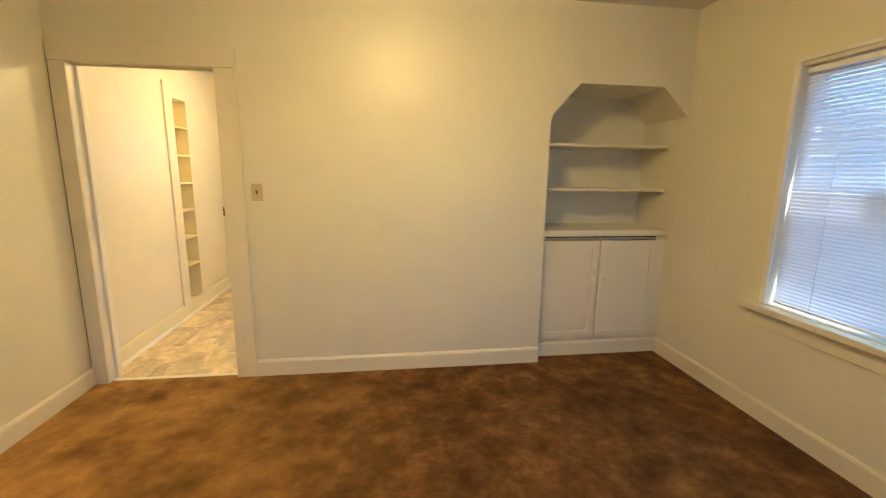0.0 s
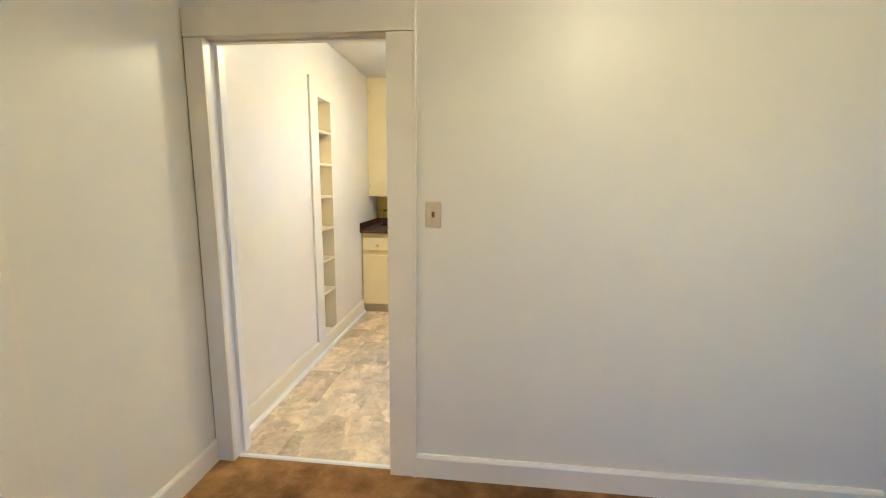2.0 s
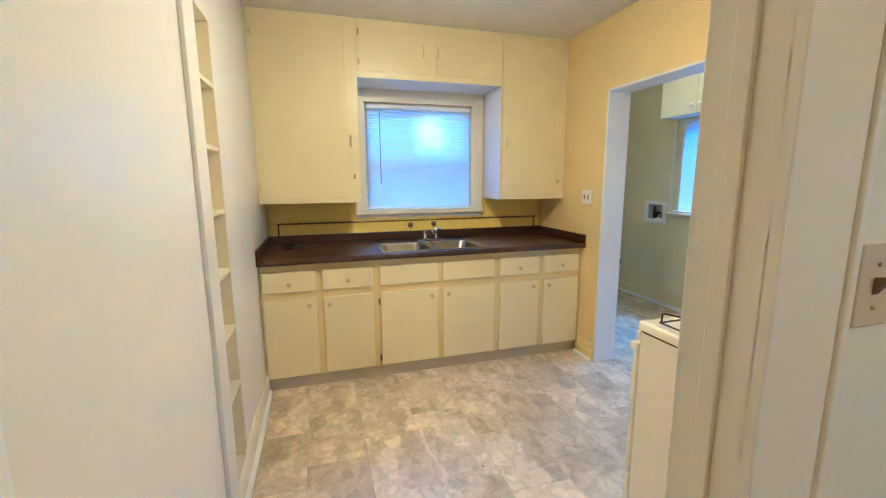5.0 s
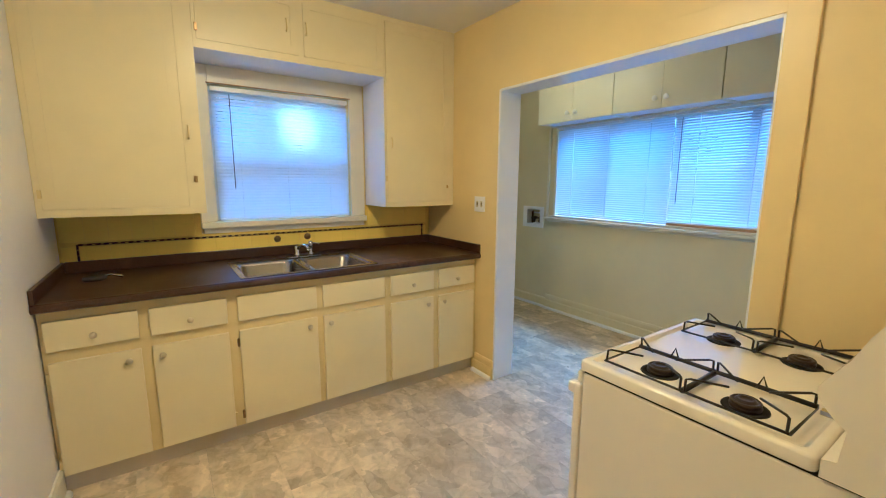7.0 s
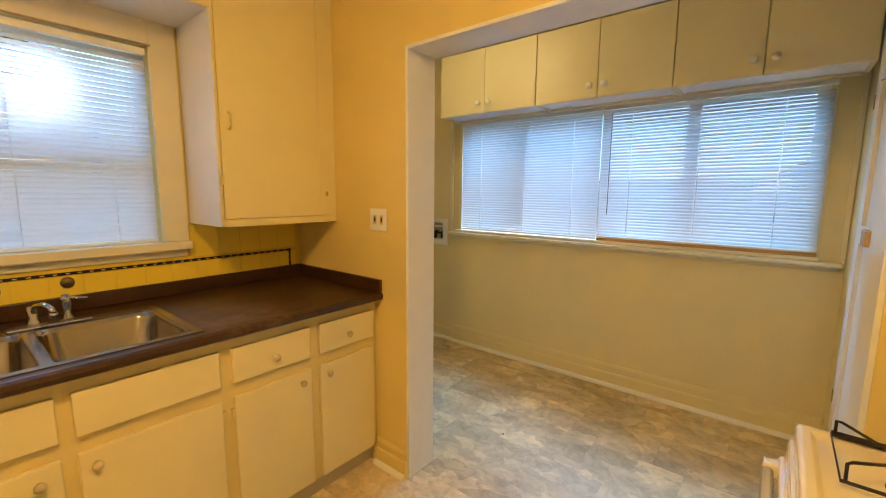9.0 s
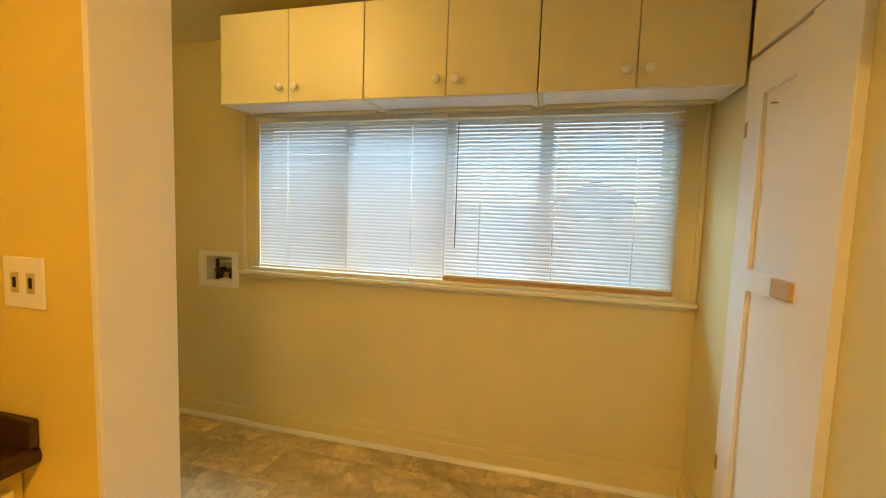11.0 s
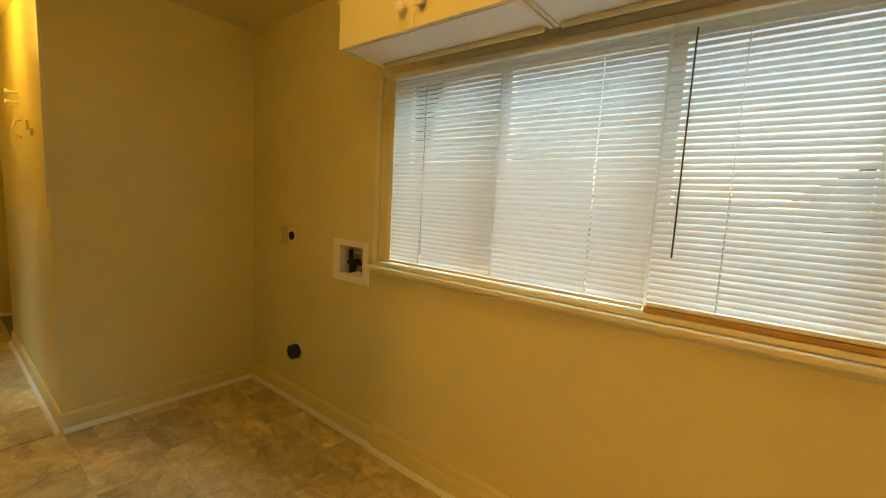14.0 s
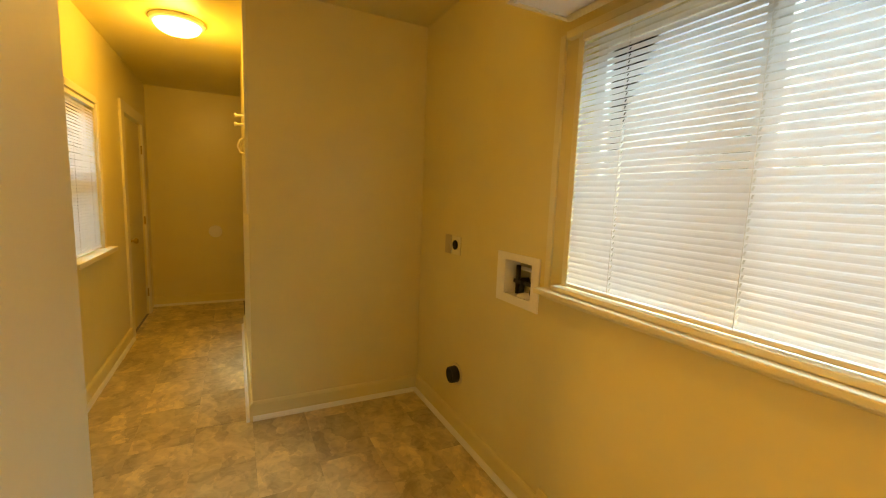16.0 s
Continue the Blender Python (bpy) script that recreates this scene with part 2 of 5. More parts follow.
TANBOARD = plain("tan_painted_board", (0.46, 0.28, 0.12), 0.55, 0, 0.15, 12)
CARPET = carpet_mat()
VINYL = vinyl_mat("stone_vinyl_tile")
VINYL_JOINT = plain("vinyl_joint", (0.25, 0.22, 0.19), 0.7)
COUNTER = counter_mat()
TILE = plain("yellow_glazed_tile", (0.86, 0.66, 0.02), 0.28, 0, 0.07, 6, 0.03)
TILE_BLACK = plain("black_liner_tile", (0.025, 0.02, 0.018), 0.2)
GROUT = plain("yellow_grout", (0.76, 0.56, 0.03), 0.85)
STEEL = plain("brushed_steel", (0.36, 0.33, 0.29), 0.2, 1.0, 0.1, 70, 0.04)
CHROME = plain("chrome", (0.55, 0.55, 0.56), 0.1, 1.0, 0.04, 30, 0.02)
IRON = plain("black_iron", (0.014, 0.009, 0.008), 0.4, 0.1, 0.3, 50, 0.1)
BURNER = plain("burnt_burner_metal", (0.045, 0.032, 0.025), 0.4, 0.6, 0.35, 60, 0.15)
ENAMEL = plain("cream_white_enamel", (0.77, 0.70, 0.50), 0.13, 0, 0.03, 3, 0.005)
ENAMEL.node_tree.nodes["Principled BSDF"].inputs["Specular IOR Level"].default_value = 0.8
DARK = plain("dark_void", (0.012, 0.011, 0.01), 0.9)
IVORY = plain("ivory_plastic", (0.56, 0.48, 0.27), 0.35, 0, 0.05)
WHITE_PLASTIC = plain("white_plastic", (0.82, 0.81, 0.78), 0.3, 0, 0.04)
BRASS = plain("aged_brass", (0.52, 0.36, 0.13), 0.3, 1.0, 0.2)
BRONZE = plain("tarnished_bronze", (0.22, 0.15, 0.06), 0.32, 0.9, 0.3)
TANWOOD = plain("tan_wood", (0.52, 0.36, 0.19), 0.5, 0, 0.2, 60)
RUBBER = plain("black_rubber", (0.015, 0.015, 0.016), 0.45)
SLAT = slat_mat()
GLASS = glass_mat()
DOME = glow_mat("lit_dome_glass", (1.0, 0.66, 0.27), 6.0)
ASPHALT = plain("dry_ground", (0.17, 0.16, 0.12), 0.95, 0, 0.4, 0.6, 0.3)
STUCCO = plain("pale_stucco", (0.62, 0.57, 0.50), 0.9, 0, 0.08, 3, 0.2)
ROOFTILE = plain("orange_roof_tile", (0.42, 0.16, 0.07), 0.85, 0, 0.3, 5, 0.3)
BARK = plain("bark", (0.09, 0.065, 0.045), 0.95, 0, 0.4, 12, 0.6)
LEAF = leaf_mat()
RAILMAT = plain("grey_painted_rail", (0.30, 0.31, 0.33), 0.6)
PALEWOOD = plain("weathered_fence_board", (0.40, 0.36, 0.30), 0.85, 0, 0.25, 8, 0.3)

# ---- mesh helpers ----


def quad_box(bm, x0, x1, y0, y1, z0, z1, bevel=0.0):
    vs = [bm.verts.new((x, y, z)) for x in (x0, x1) for y in (y0, y1) for z in (z0, z1)]
    fs = [bm.faces.new([vs[i] for i in f]) for f in ((0, 1, 3, 2), (4, 6, 7, 5), (0, 4, 5, 1), (2, 3, 7, 6), (0, 2, 6, 4), (1, 5, 7, 3))]
    if bevel:
        es = list({e for f in fs for e in f.edges})
        bmesh.ops.bevel(bm, geom=es, offset=bevel, segments=2, profile=0.5, affect="EDGES")
    return bm


def box(x0, x1, y0, y1, z0, z1, bevel=0.0):
    return quad_box(bmesh.new(), x0, x1, y0, y1, z0, z1, bevel)


def boxes(*specs, bevel=0.0):
    bm = bmesh.new()
    for s in specs:
        quad_box(bm, *s, bevel=bevel)
    return bm


def prism(bm, axis, u0, u1, poly):
    """A closed outline in the two other axes (in x, y, z order), pulled along axis."""
    def p(u, a, b):
        return {"x": (u, a, b), "y": (a, u, b), "z": (a, b, u)}[axis]
    r0 = [bm.verts.new(p(u0, a, b)) for a, b in poly]
    r1 = [bm.verts.new(p(u1, a, b)) for a, b in poly]
    k = len(poly)
    bm.faces.new(r0)
    bm.faces.new(r1[::-1])
    for i in range(k):
        bm.faces.new((r0[i], r0[(i + 1) % k], r1[(i + 1) % k], r1[i]))
    bmesh.ops.recalc_face_normals(bm, faces=bm.faces[:])
    return bm


def tube(bm, pts, r, n=8):
    pts = [Vector(p) for p in pts]
    rings = []
    side = None
    for i, p in enumerate(pts):
        d = (pts[min(i + 1, len(pts) - 1)] - pts[max(i - 1, 0)]).normalized()
        if side is None:
            side = d.orthogonal().normalized()
        side = (side - d * side.dot(d)).normalized()
        up = d.cross(side)
        rings.append([bm.verts.new(p + (side * math.cos(a) + up * math.sin(a)) * r) for a in (2 * math.pi * k / n for k in range(n))])
    for a, b in zip(rings, rings[1:]):
        for k in range(n):
            bm.faces.new((a[k], a[(k + 1) % n], b[(k + 1) % n], b[k])).smooth = True
    bm.faces.new(rings[0][::-1])
    bm.faces.new(rings[-1])
    return bm


def lathe(bm, profile, centre, axis="z", n=24, squash=1.0):
    """profile: (radius, height) pairs along axis from centre."""
    c = Vector(centre)
    rings = []
    for r, h in profile:
        ring = []
        for k in range(n):
            a = 2 * math.pi * k / n
            u, w = r * math.cos(a), r * math.sin(a) * squash
            o = {"z": (u, w, h), "y": (u, h, w), "x": (h, u, w)}[axis]
            ring.append(bm.verts.new(c + Vector(o)))
        rings.append(ring)
    for a, b in zip(rings, rings[1:]):
        for k in range(n):
            bm.faces.new((a[k], a[(k + 1) % n], b[(k + 1) % n], b[k])).smooth = True
    if profile[0][0] > 1e-4:
        bm.faces.new(rings[0])
    if profile[-1][0] > 1e-4:
        bm.faces.new(rings[-1])
    bmesh.ops.recalc_face_normals(bm, faces=bm.faces[:])
    return bm


def mesh_of(name, bm, material):
    me = bpy.data.meshes.new(name)
    bm.to_mesh(me)
    bm.free()
    me.materials.append(material)
    return me


def piece(name, me, parent, m=None):
    ob = new(name, me)
    ob.parent = parent
    ob.matrix_parent_inverse = parent.matrix_basis.inverted()
    if m is not None:
        ob.matrix_basis = m
    return ob


def part(name, bm, material, parent, label=""):
    ob = piece(name, mesh_of(name, bm, material), parent)
    return tagged(ob, label) if label else ob


def thing(name, at, label, category, group=""):
    ob = new(name)
    ob.location = at
    ob.matrix_basis = Matrix.Translation(at)
    ob.empty_display_size = 0.1
    return tagged(ob, label, category, group)


def parts(name, specs, material, parent, bevel=0.0, label=""):
    return [part(name, box(*s, bevel), material, parent, label) for s in specs]


def solid(name, bm, material, label, category, kind="", group=""):
    return tagged(new(name, mesh_of(name, bm, material)), label, category, group, kind)


def wall_mesh(axis, a0, a1, u0, u1, z0, z1, holes=()):
    """A wall across axis from a0 to a1, along u, with rectangular holes (u0, u1, z0, z1) through it."""
    us = sorted({u0, u1, *[min(max(h[i], u0), u1) for h in holes for i in (0, 1)]})
    zs = sorted({z0, z1, *[min(max(h[i], z0), z1) for h in holes for i in (2, 3)]})
    bm = bmesh.new()
    cache = {}

    def v(a, u, z):
        key = (a, u, z)
        if key not in cache:
            cache[key] = bm.verts.new({"x": (a, u, z), "y": (u, a, z), "z": (u, z, a)}[axis])
        return cache[key]

    def full(i, j):
        if not (0 <= i < len(us) - 1 and 0 <= j < len(zs) - 1):
            return False
        cu, cz = (us[i] + us[i + 1]) / 2, (zs[j] + zs[j + 1]) / 2
        return not any(h[0] < cu < h[1] and h[2] < cz < h[3] for h in holes)

    for i in range(len(us) - 1):
        for j in range(len(zs) - 1):
            if not full(i, j):
                continue
            p, q, r, s = us[i], us[i + 1], zs[j], zs[j + 1]
            for a in (a0, a1):
                bm.faces.new((v(a, p, r), v(a, q, r), v(a, q, s), v(a, p, s)))
            for (di, dj), (b, c) in (((-1, 0), ((p, r), (p, s))), ((1, 0), ((q, r), (q, s))), ((0, -1), ((p, r), (q, r))), ((0, 1), ((p, s), (q, s)))):
                if not full(i + di, j + dj):
                    bm.faces.new((v(a0, *b), v(a1, *b), v(a1, *c), v(a0, *c)))
    bmesh.ops.recalc_face_normals(bm, faces=bm.faces[:])
    return bm


def baseboard(axis, plane, way, u0, u1, height=0.12, thick=0.018, shoe=True, material=None, steps=False, label="painted wooden baseboard along the wall"):
    """Runs along u on the wall at plane; way: +1 or -1, the side of the room."""
    b = thing("baseboard", (plane, u0, 0) if axis == "x" else (u0, plane, 0), label, "baseboard")
    tagged(b, kind="structure")
    other = "y" if axis == "x" else "x"
    t, h = thick, height
    if steps:
        out = [(0, 0), (t + 0.006, 0), (t + 0.006, h * 0.56), (t + 0.002, h * 0.62), (t - 0.005, h * 0.64), (t - 0.005, h * 0.88), (t * 0.55, h * 0.94), (t * 0.4, h), (0, h)]
    else:
        out = [(0, 0), (t, 0), (t, h * 0.86), (t * 0.75, h * 0.94), (t * 0.45, h), (0, h)]
    pts = [(plane + way * d, z) for d, z in out]
    part("board", prism(bmesh.new(), other, u0, u1, pts), material or TRIM, b)
    if shoe:
        o = t + (0.006 if steps else 0)
        pts = [(plane + way * d, z) for d, z in [(o, 0), (o + 0.02, 0), (o + 0.0185, 0.011), (o + 0.012, 0.021), (o + 0.004, 0.026), (o, 0.026)]]
        part("shoe_moulding", prism(bmesh.new(), other, u0, u1, pts), TRIM_WHITE, b)
    return b


def knob(at, axis, way, r, material, parent, name="knob"):
    prof = [(r * 0.55, 0), (r * 0.4, r * 0.35), (r * 0.45, r * 0.6), (r * 0.95, r * 0.95), (r, r * 1.2), (r * 0.8, r * 1.45), (0.0001, r * 1.55)]
    bm = lathe(bmesh.new(), [(a, h * way) for a, h in prof], at, axis, 16)
    return part(name, bm, material, parent)


def blind(at, axis, u0, u1, z0, z1, tilt, label, wand=None, pitch=0.0205, group="window blinds", cords=3, inside=1, hole=0.0):
    """Mini blind across u at the plane `at`; inside: the side the room is on."""
    other = "y" if axis == "x" else "x"
    b = thing("window_blind", (at, u0, z0) if axis == "x" else (u0, at, z0), label, "blind", group)

    def bx(a0, a1, c0, c1, e0, e1, bevel=0.0):
        return box(a0, a1, c0, c1, e0, e1, bevel) if axis == "x" else box(c0, c1, a0, a1, e0, e1, bevel)
    part("head_rail", bx(at - 0.014, at + 0.014, u0, u1, z1 - 0.028, z1, 0.002), WHITE_PLASTIC, b)
    part("bottom_rail", bx(at - 0.011, at + 0.011, u0 + 0.004, u1 - 0.004, z0, z0 + 0.014, 0.003), WHITE_PLASTIC, b)
    w, k = 0.0125, 5
    top = [(-w + 2 * w * i / (k - 1), 0.0022 * (1 - (2 * i / (k - 1) - 1) ** 2)) for i in range(k)]
    ring = top + [(a, c - 0.0006) for a, c in top[::-1]]
    ca, sa = math.cos(radians(tilt)), math.sin(radians(tilt))
    ring = [((a * ca - c * sa) * inside, a * sa + c * ca) for a, c in ring]
    cord_at = [u0 + (u1 - u0) * (j + 0.5) / cords for j in range(cords)]
    sb, last = bmesh.new(), u0 + 0.003
    for u in cord_at if hole else ():
        prism(sb, other, last, u - hole / 2, ring)
        for c in (ring[:2] + ring[-2:], ring[3:7]):
            prism(sb, other, u - hole / 2, u + hole / 2, c)
        last = u + hole / 2
    prism(sb, other, last, u1 - 0.003, ring)
    me = mesh_of("slat", sb, SLAT)
    n = int((z1 - 0.034 - z0 - 0.018) / pitch)
    rnd = random.Random(int(u0 * 1000) + int(z0 * 100))
    for i in range(n):
        z = z0 + 0.028 + i * pitch + rnd.uniform(-0.0008, 0.0008)
        off = (at, rnd.uniform(-0.001, 0.001), z) if axis == "x" else (rnd.uniform(-0.001, 0.001), at, z)
        piece("slat", me, b, pose(*off))
    for u in cord_at:
        for side in (-0.0125, 0.0125):
            p = [(at + side, u, z0 + 0.01), (at + side, u, z1 - 0.02)] if axis == "x" else [(u, at + side, z0 + 0.01), (u, at + side, z1 - 0.02)]
            part("ladder_cord", tube(bmesh.new(), p, 0.0009, 5), WHITE_PLASTIC, b)
    if wand:
        u, zt, zb = wand
        s = 0.022 * inside
        p = [(at + s, u, zt), (at + s + 0.004 * inside, u, zb)] if axis == "x" else [(u, at + s, zt), (u, at + s + 0.004 * inside, zb)]
        part("tilt_wand", tube(bmesh.new(), p, 0.0026, 6), BARK, b, "thin dark tilt wand")
    return b


def window(name, axis, plane, depth, u0, u1, z0, z1, label, mullions=(), rail=None):
    """Sash and glass in an opening; depth runs outwards from plane (signed)."""
    w = thing(name, (plane, u0, z0) if axis == "x" else (u0, plane, z0), label, "window")
    tagged(w, kind="structure")
    a0, a1 = sorted((plane + depth * 0.45, plane + depth * 0.8))
    f = 0.045

    def bx(c0, c1, e0, e1, p0=a0, p1=a1, bevel=0.002):
        return box(p0, p1, c0, c1, e0, e1, bevel) if axis == "x" else box(c0, c1, p0, p1, e0, e1, bevel)
    part("sash_stile", bx(u0, u0 + f, z0, z1), TRIM_WHITE, w)
    part("sash_stile", bx(u1 - f, u1, z0, z1), TRIM_WHITE, w)
    part("sash_rail", bx(u0 + f, u1 - f, z0, z0 + f), TRIM_WHITE, w)
    part("sash_rail", bx(u0 + f, u1 - f, z1 - f, z1), TRIM_WHITE, w)
    cuts = [u0 + f]
    for m, half in mullions:
        part("mullion", bx(m - half, m + half, z0 + f, z1 - f), TRIM_WHITE, w)
        cuts += [m - half, m + half]
    cuts.append(u1 - f)
    if rail:
        part("meeting_rail", bx(u0 + f, u1 - f, rail - 0.022, rail + 0.022, a0 - 0.004, a1 + 0.004), TRIM_WHITE, w)
    mid = (a0 + a1) / 2
    for c0, c1 in zip(cuts[::2], cuts[1::2]):
        g = part("pane", bx(c0 - 0.004, c1 + 0.004, z0 + f - 0.004, z1 - f + 0.004, mid - 0.002, mid + 0.002, 0), GLASS, w)
        g.visible_shadow = False
    return w


def ceiling_light(x, y, z, label):
    lamp = thing("ceiling_light", (x, y, z), label, "ceiling light", "ceiling lights")
    part("base_plate", lathe(bmesh.new(), [(0.165, 0), (0.17, -0.012), (0.16, -0.028), (0.14, -0.03)], (x, y, z), "z", 32), WHITE_PLASTIC, lamp)
    d = part("dome", lathe(bmesh.new(), [(0.142, -0.028), (0.138, -0.045), (0.122, -0.066), (0.092, -0.083), (0.05, -0.093), (0.0001, -0.096)], (x, y, z), "z", 32), DOME, lamp, "lit frosted glass dome")
    d.visible_shadow = False
    part("finial", lathe(bmesh.new(), [(0.012, -0.094), (0.012, -0.1), (0.007, -0.108), (0.0001, -0.11)], (x, y, z), "z", 12), WHITE_PLASTIC, lamp)
    return lamp

# ---- structure ----
H = 2.55
WN, KS = 2.51, 2.605          # wall between living room and kitchen
KW, KN, KE, LE_ = -2.01, 5.67, 0.415, 0.592
LX2 = 2.14                     # east wall of the living room
LX, LS, PN, FN = 2.127, 3.14, 7.19, 10.33

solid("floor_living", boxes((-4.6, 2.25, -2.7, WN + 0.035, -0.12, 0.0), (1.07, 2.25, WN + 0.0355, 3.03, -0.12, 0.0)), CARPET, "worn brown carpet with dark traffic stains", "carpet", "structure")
floor_k = solid("floor_kitchen", boxes((KW - 0.12, KE + 0.1, WN + 0.036, KN + 0.13, -0.12, -0.004), (KE + 0.1, LX + 0.1, LS - 0.1, KN + 0.13, -0.12, -0.004), (0.0, LX + 0.1, KN + 0.13, FN + 0.1, -0.12, -0.004)), VINYL_JOINT, "grey-beige stone-look vinyl tile floor", "floor", "structure")
solid("ceiling_living", box(-4.7, 2.3, -2.8, WN + 0.04, H + 0.03, H + 0.15), CEIL, "off-white painted plaster ceiling", "ceiling", "structure")
solid("ceiling_kitchen", box(KW - 0.12, LE_, WN + 0.04, KN + 0.13, H, H + 0.15), CEIL, "off-white painted kitchen ceiling", "ceiling", "structure")
solid("ceiling_laundry", boxes((LE_, LX + 0.15, LS - 0.1, KN + 0.13, H, H + 0.15), (-0.07, LX + 0.15, KN + 0.13, FN + 0.1, H, H + 0.15)), LAUNDRY_WALL, "cream painted back-porch ceiling", "ceiling", "structure")

DOOR = (-1.933, -1.090, 0, 2.058)
solid("wall_living_north", wall_mesh("y", WN, KS, -2.14, 1.09, 0, H + 0.03, [DOOR]), LIVING_WALL, "off-white semi-gloss painted plaster wall", "wall", "structure")
# wall above and beside the arched niche
arch = bmesh.new()
prism(arch, "y", WN, KS, [(1.09, 1.835), (1.296, 2.058), (1.93, 2.058), (LX2, 1.855), (LX2, H + 0.03), (1.09, H + 0.03)])
solid("wall_niche_arch", arch, LIVING_WALL, "off-white plaster arch with clipped corners", "wall", "structure")
solid("wall_living_east", wall_mesh("x", LX2, LX2 + 0.14, -2.7, LS - 0.004, 0, H + 0.03, [(0.78, 1.68, 0.70, 2.01)]), LIVING_WALL, "off-white painted wall with a window", "wall", "structure")
solid("wall_living_west", wall_mesh("x", -2.14, -2.02, -2.7, WN, 0, H + 0.03, [(0.78, 1.59, 0, 2.04)]), LIVING_WALL, "off-white painted wall with a doorway", "wall", "structure")
# unseen wall; its window hole is added to let daylight in
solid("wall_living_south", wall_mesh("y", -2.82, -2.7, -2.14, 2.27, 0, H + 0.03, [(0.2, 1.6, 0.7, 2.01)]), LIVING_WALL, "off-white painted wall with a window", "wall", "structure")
solid("wall_bedroom", boxes((-4.7, -4.6, -1.2, 2.7, 0, H + 0.03), (-4.6, -2.14, 2.5, 2.62, 0, H + 0.03), (-4.6, -2.14, -1.3, -1.2, 0, H + 0.03)), KITCHEN_CREAM, "cream walls of the adjoining room", "wall", "structure")

NY0, NY1, NZ0, NZ1 = 3.905, 4.21, 0.10, 2.086
solid("wall_kitchen_west", wall_mesh("x", KW - 0.16, KW, KS, KN + 0.13, 0, H, [(NY0, NY1, NZ0, NZ1)]), KITCHEN_WHITE, "white semi-gloss painted wall with a narrow shelf niche", "wall", "structure")
KWIN = (-1.217, -0.298, 1.187, 2.045)
solid("wall_kitchen_north", wall_mesh("y", KN, KN + 0.13, KW, LE_ - 0.013, 0, H, [KWIN]), KITCHEN_CREAM, "cream painted wall with a window over the sink", "wall", "structure")
OPEN = (3.235, 4.775, 0, 2.057)
solid("wall_kitchen_east", wall_mesh("x", KE, KE + 0.085, KS, KN, 0, H, [OPEN]), KITCHEN_CREAM, "cream painted wall with a wide opening", "wall", "structure")
solid("wall_laundry_west", wall_mesh("x", KE + 0.085, LE_, LS, KN, 0, H, [OPEN]), TRIM, "cream painted side of the wide opening", "wall", "structure")
solid("wall_corner_cap", box(LE_ - 0.012, LE_, KN, KN + 0.13, 0, H), TRIM, "cream painted outer corner", "wall", "structure")
solid("wall_laundry_south", boxes((KE + 0.085, 1.045, LS - 0.11, LS, 0, H), (1.045, LX, LS - 0.035, LS, 0, H)), LAUNDRY_WALL, "cream painted wall beside the cupboard", "wall", "structure")
LWIN = (3.29, 5.715, 1.085, 2.04)
solid("wall_laundry_east", wall_mesh("x", LX, LX + 0.13, LS, FN + 0.1, 0, H, [LWIN, (5.935, 6.152, 0.962, 1.143)]), LAUNDRY_WALL, "cream painted wall with a long window", "wall", "structure")
solid("wall_panel_below_window", box(LX - 0.007, LX, LS, 5.80, 0, 1.035), LAUNDRY_WALL, "slightly proud cream wall panel under the window", "wall panel", "structure")
solid("wall_porch_inner", box(0.055, LE_ - 0.012, KN + 0.13, KN + 0.14, 0, H), LAUNDRY_WALL, "cream painted wall", "wall", "structure")
PWIN = (7.70, 8.36, 0.95, 1.99)
solid("wall_porch_west", wall_mesh("x", -0.06, 0.055, KN + 0.13, FN + 0.1, 0, H, [PWIN, (9.19, 10.0, 0, 2.07)]), LAUNDRY_WALL, "cream painted wall with a window and the back door", "wall", "structure")
solid("wall_porch_north", box(0.055, LX, FN, FN + 0.1, 0, H), LAUNDRY_WALL, "cream painted end wall", "wall", "structure")
solid("wall_closet", boxes((1.015, LX, PN, PN + 0.1, 0, H), (1.015, 1.115, PN + 0.1, 9.25, 0, H)), LAUNDRY_WALL, "cream painted closet partition", "wall", "structure")

# ---- floor joints and trim ----
solid("threshold_strip", prism(bmesh.new(), "x", -1.92, -1.102, [(WN + 0.02, 0), (WN + 0.052, 0), (WN + 0.045, 0.006), (WN + 0.027, 0.006)]), TRIM_WHITE, "pale threshold strip between carpet and vinyl", "threshold", "structure")

baseboard("y", WN, -1, -0.975, 1.09, 0.118, shoe=False)
baseboard("x", LX2, -1, -2.7, 2.612, 0.118, shoe=False)
baseboard("y", 2.612, -1, 1.09, LX2 - 0.018, 0.113, shoe=False)
baseboard("x", -2.02, 1, 1.72, WN - 0.02, 0.118, shoe=False)
baseboard("x", -2.02, 1, -2.7, 0.65, 0.118, shoe=False)
baseboard("x", KW, 1, KS, 5.0, 0.14)
baseboard("x", KE, -1, 4.775, 4.99, 0.14, steps=True, material=KITCHEN_CREAM)
baseboard("x", KE, -1, KS, 3.12, 0.14, steps=True, material=KITCHEN_CREAM)
baseboard("x", LX - 0.007, -1, LS, 5.80, 0.165, steps=True, material=LAUNDRY_WALL)
baseboard("x", LX, -1, 5.80, PN, 0.115, material=LAUNDRY_WALL)
baseboard("y", PN, -1, 1.015, LX, 0.115, material=LAUNDRY_WALL)
baseboard("x", 1.015, -1, PN - 0.036, 9.2, 0.115, material=LAUNDRY_WALL)
baseboard("y", FN, -1, 0.055, LX, 0.115, material=LAUNDRY_WALL)
baseboard("x", 0.055, 1, KN + 0.14, 9.08, 0.115, material=LAUNDRY_WALL)
baseboard("y", LS, 1, 1.70, LX, 0.165, steps=True, material=LAUNDRY_WALL)
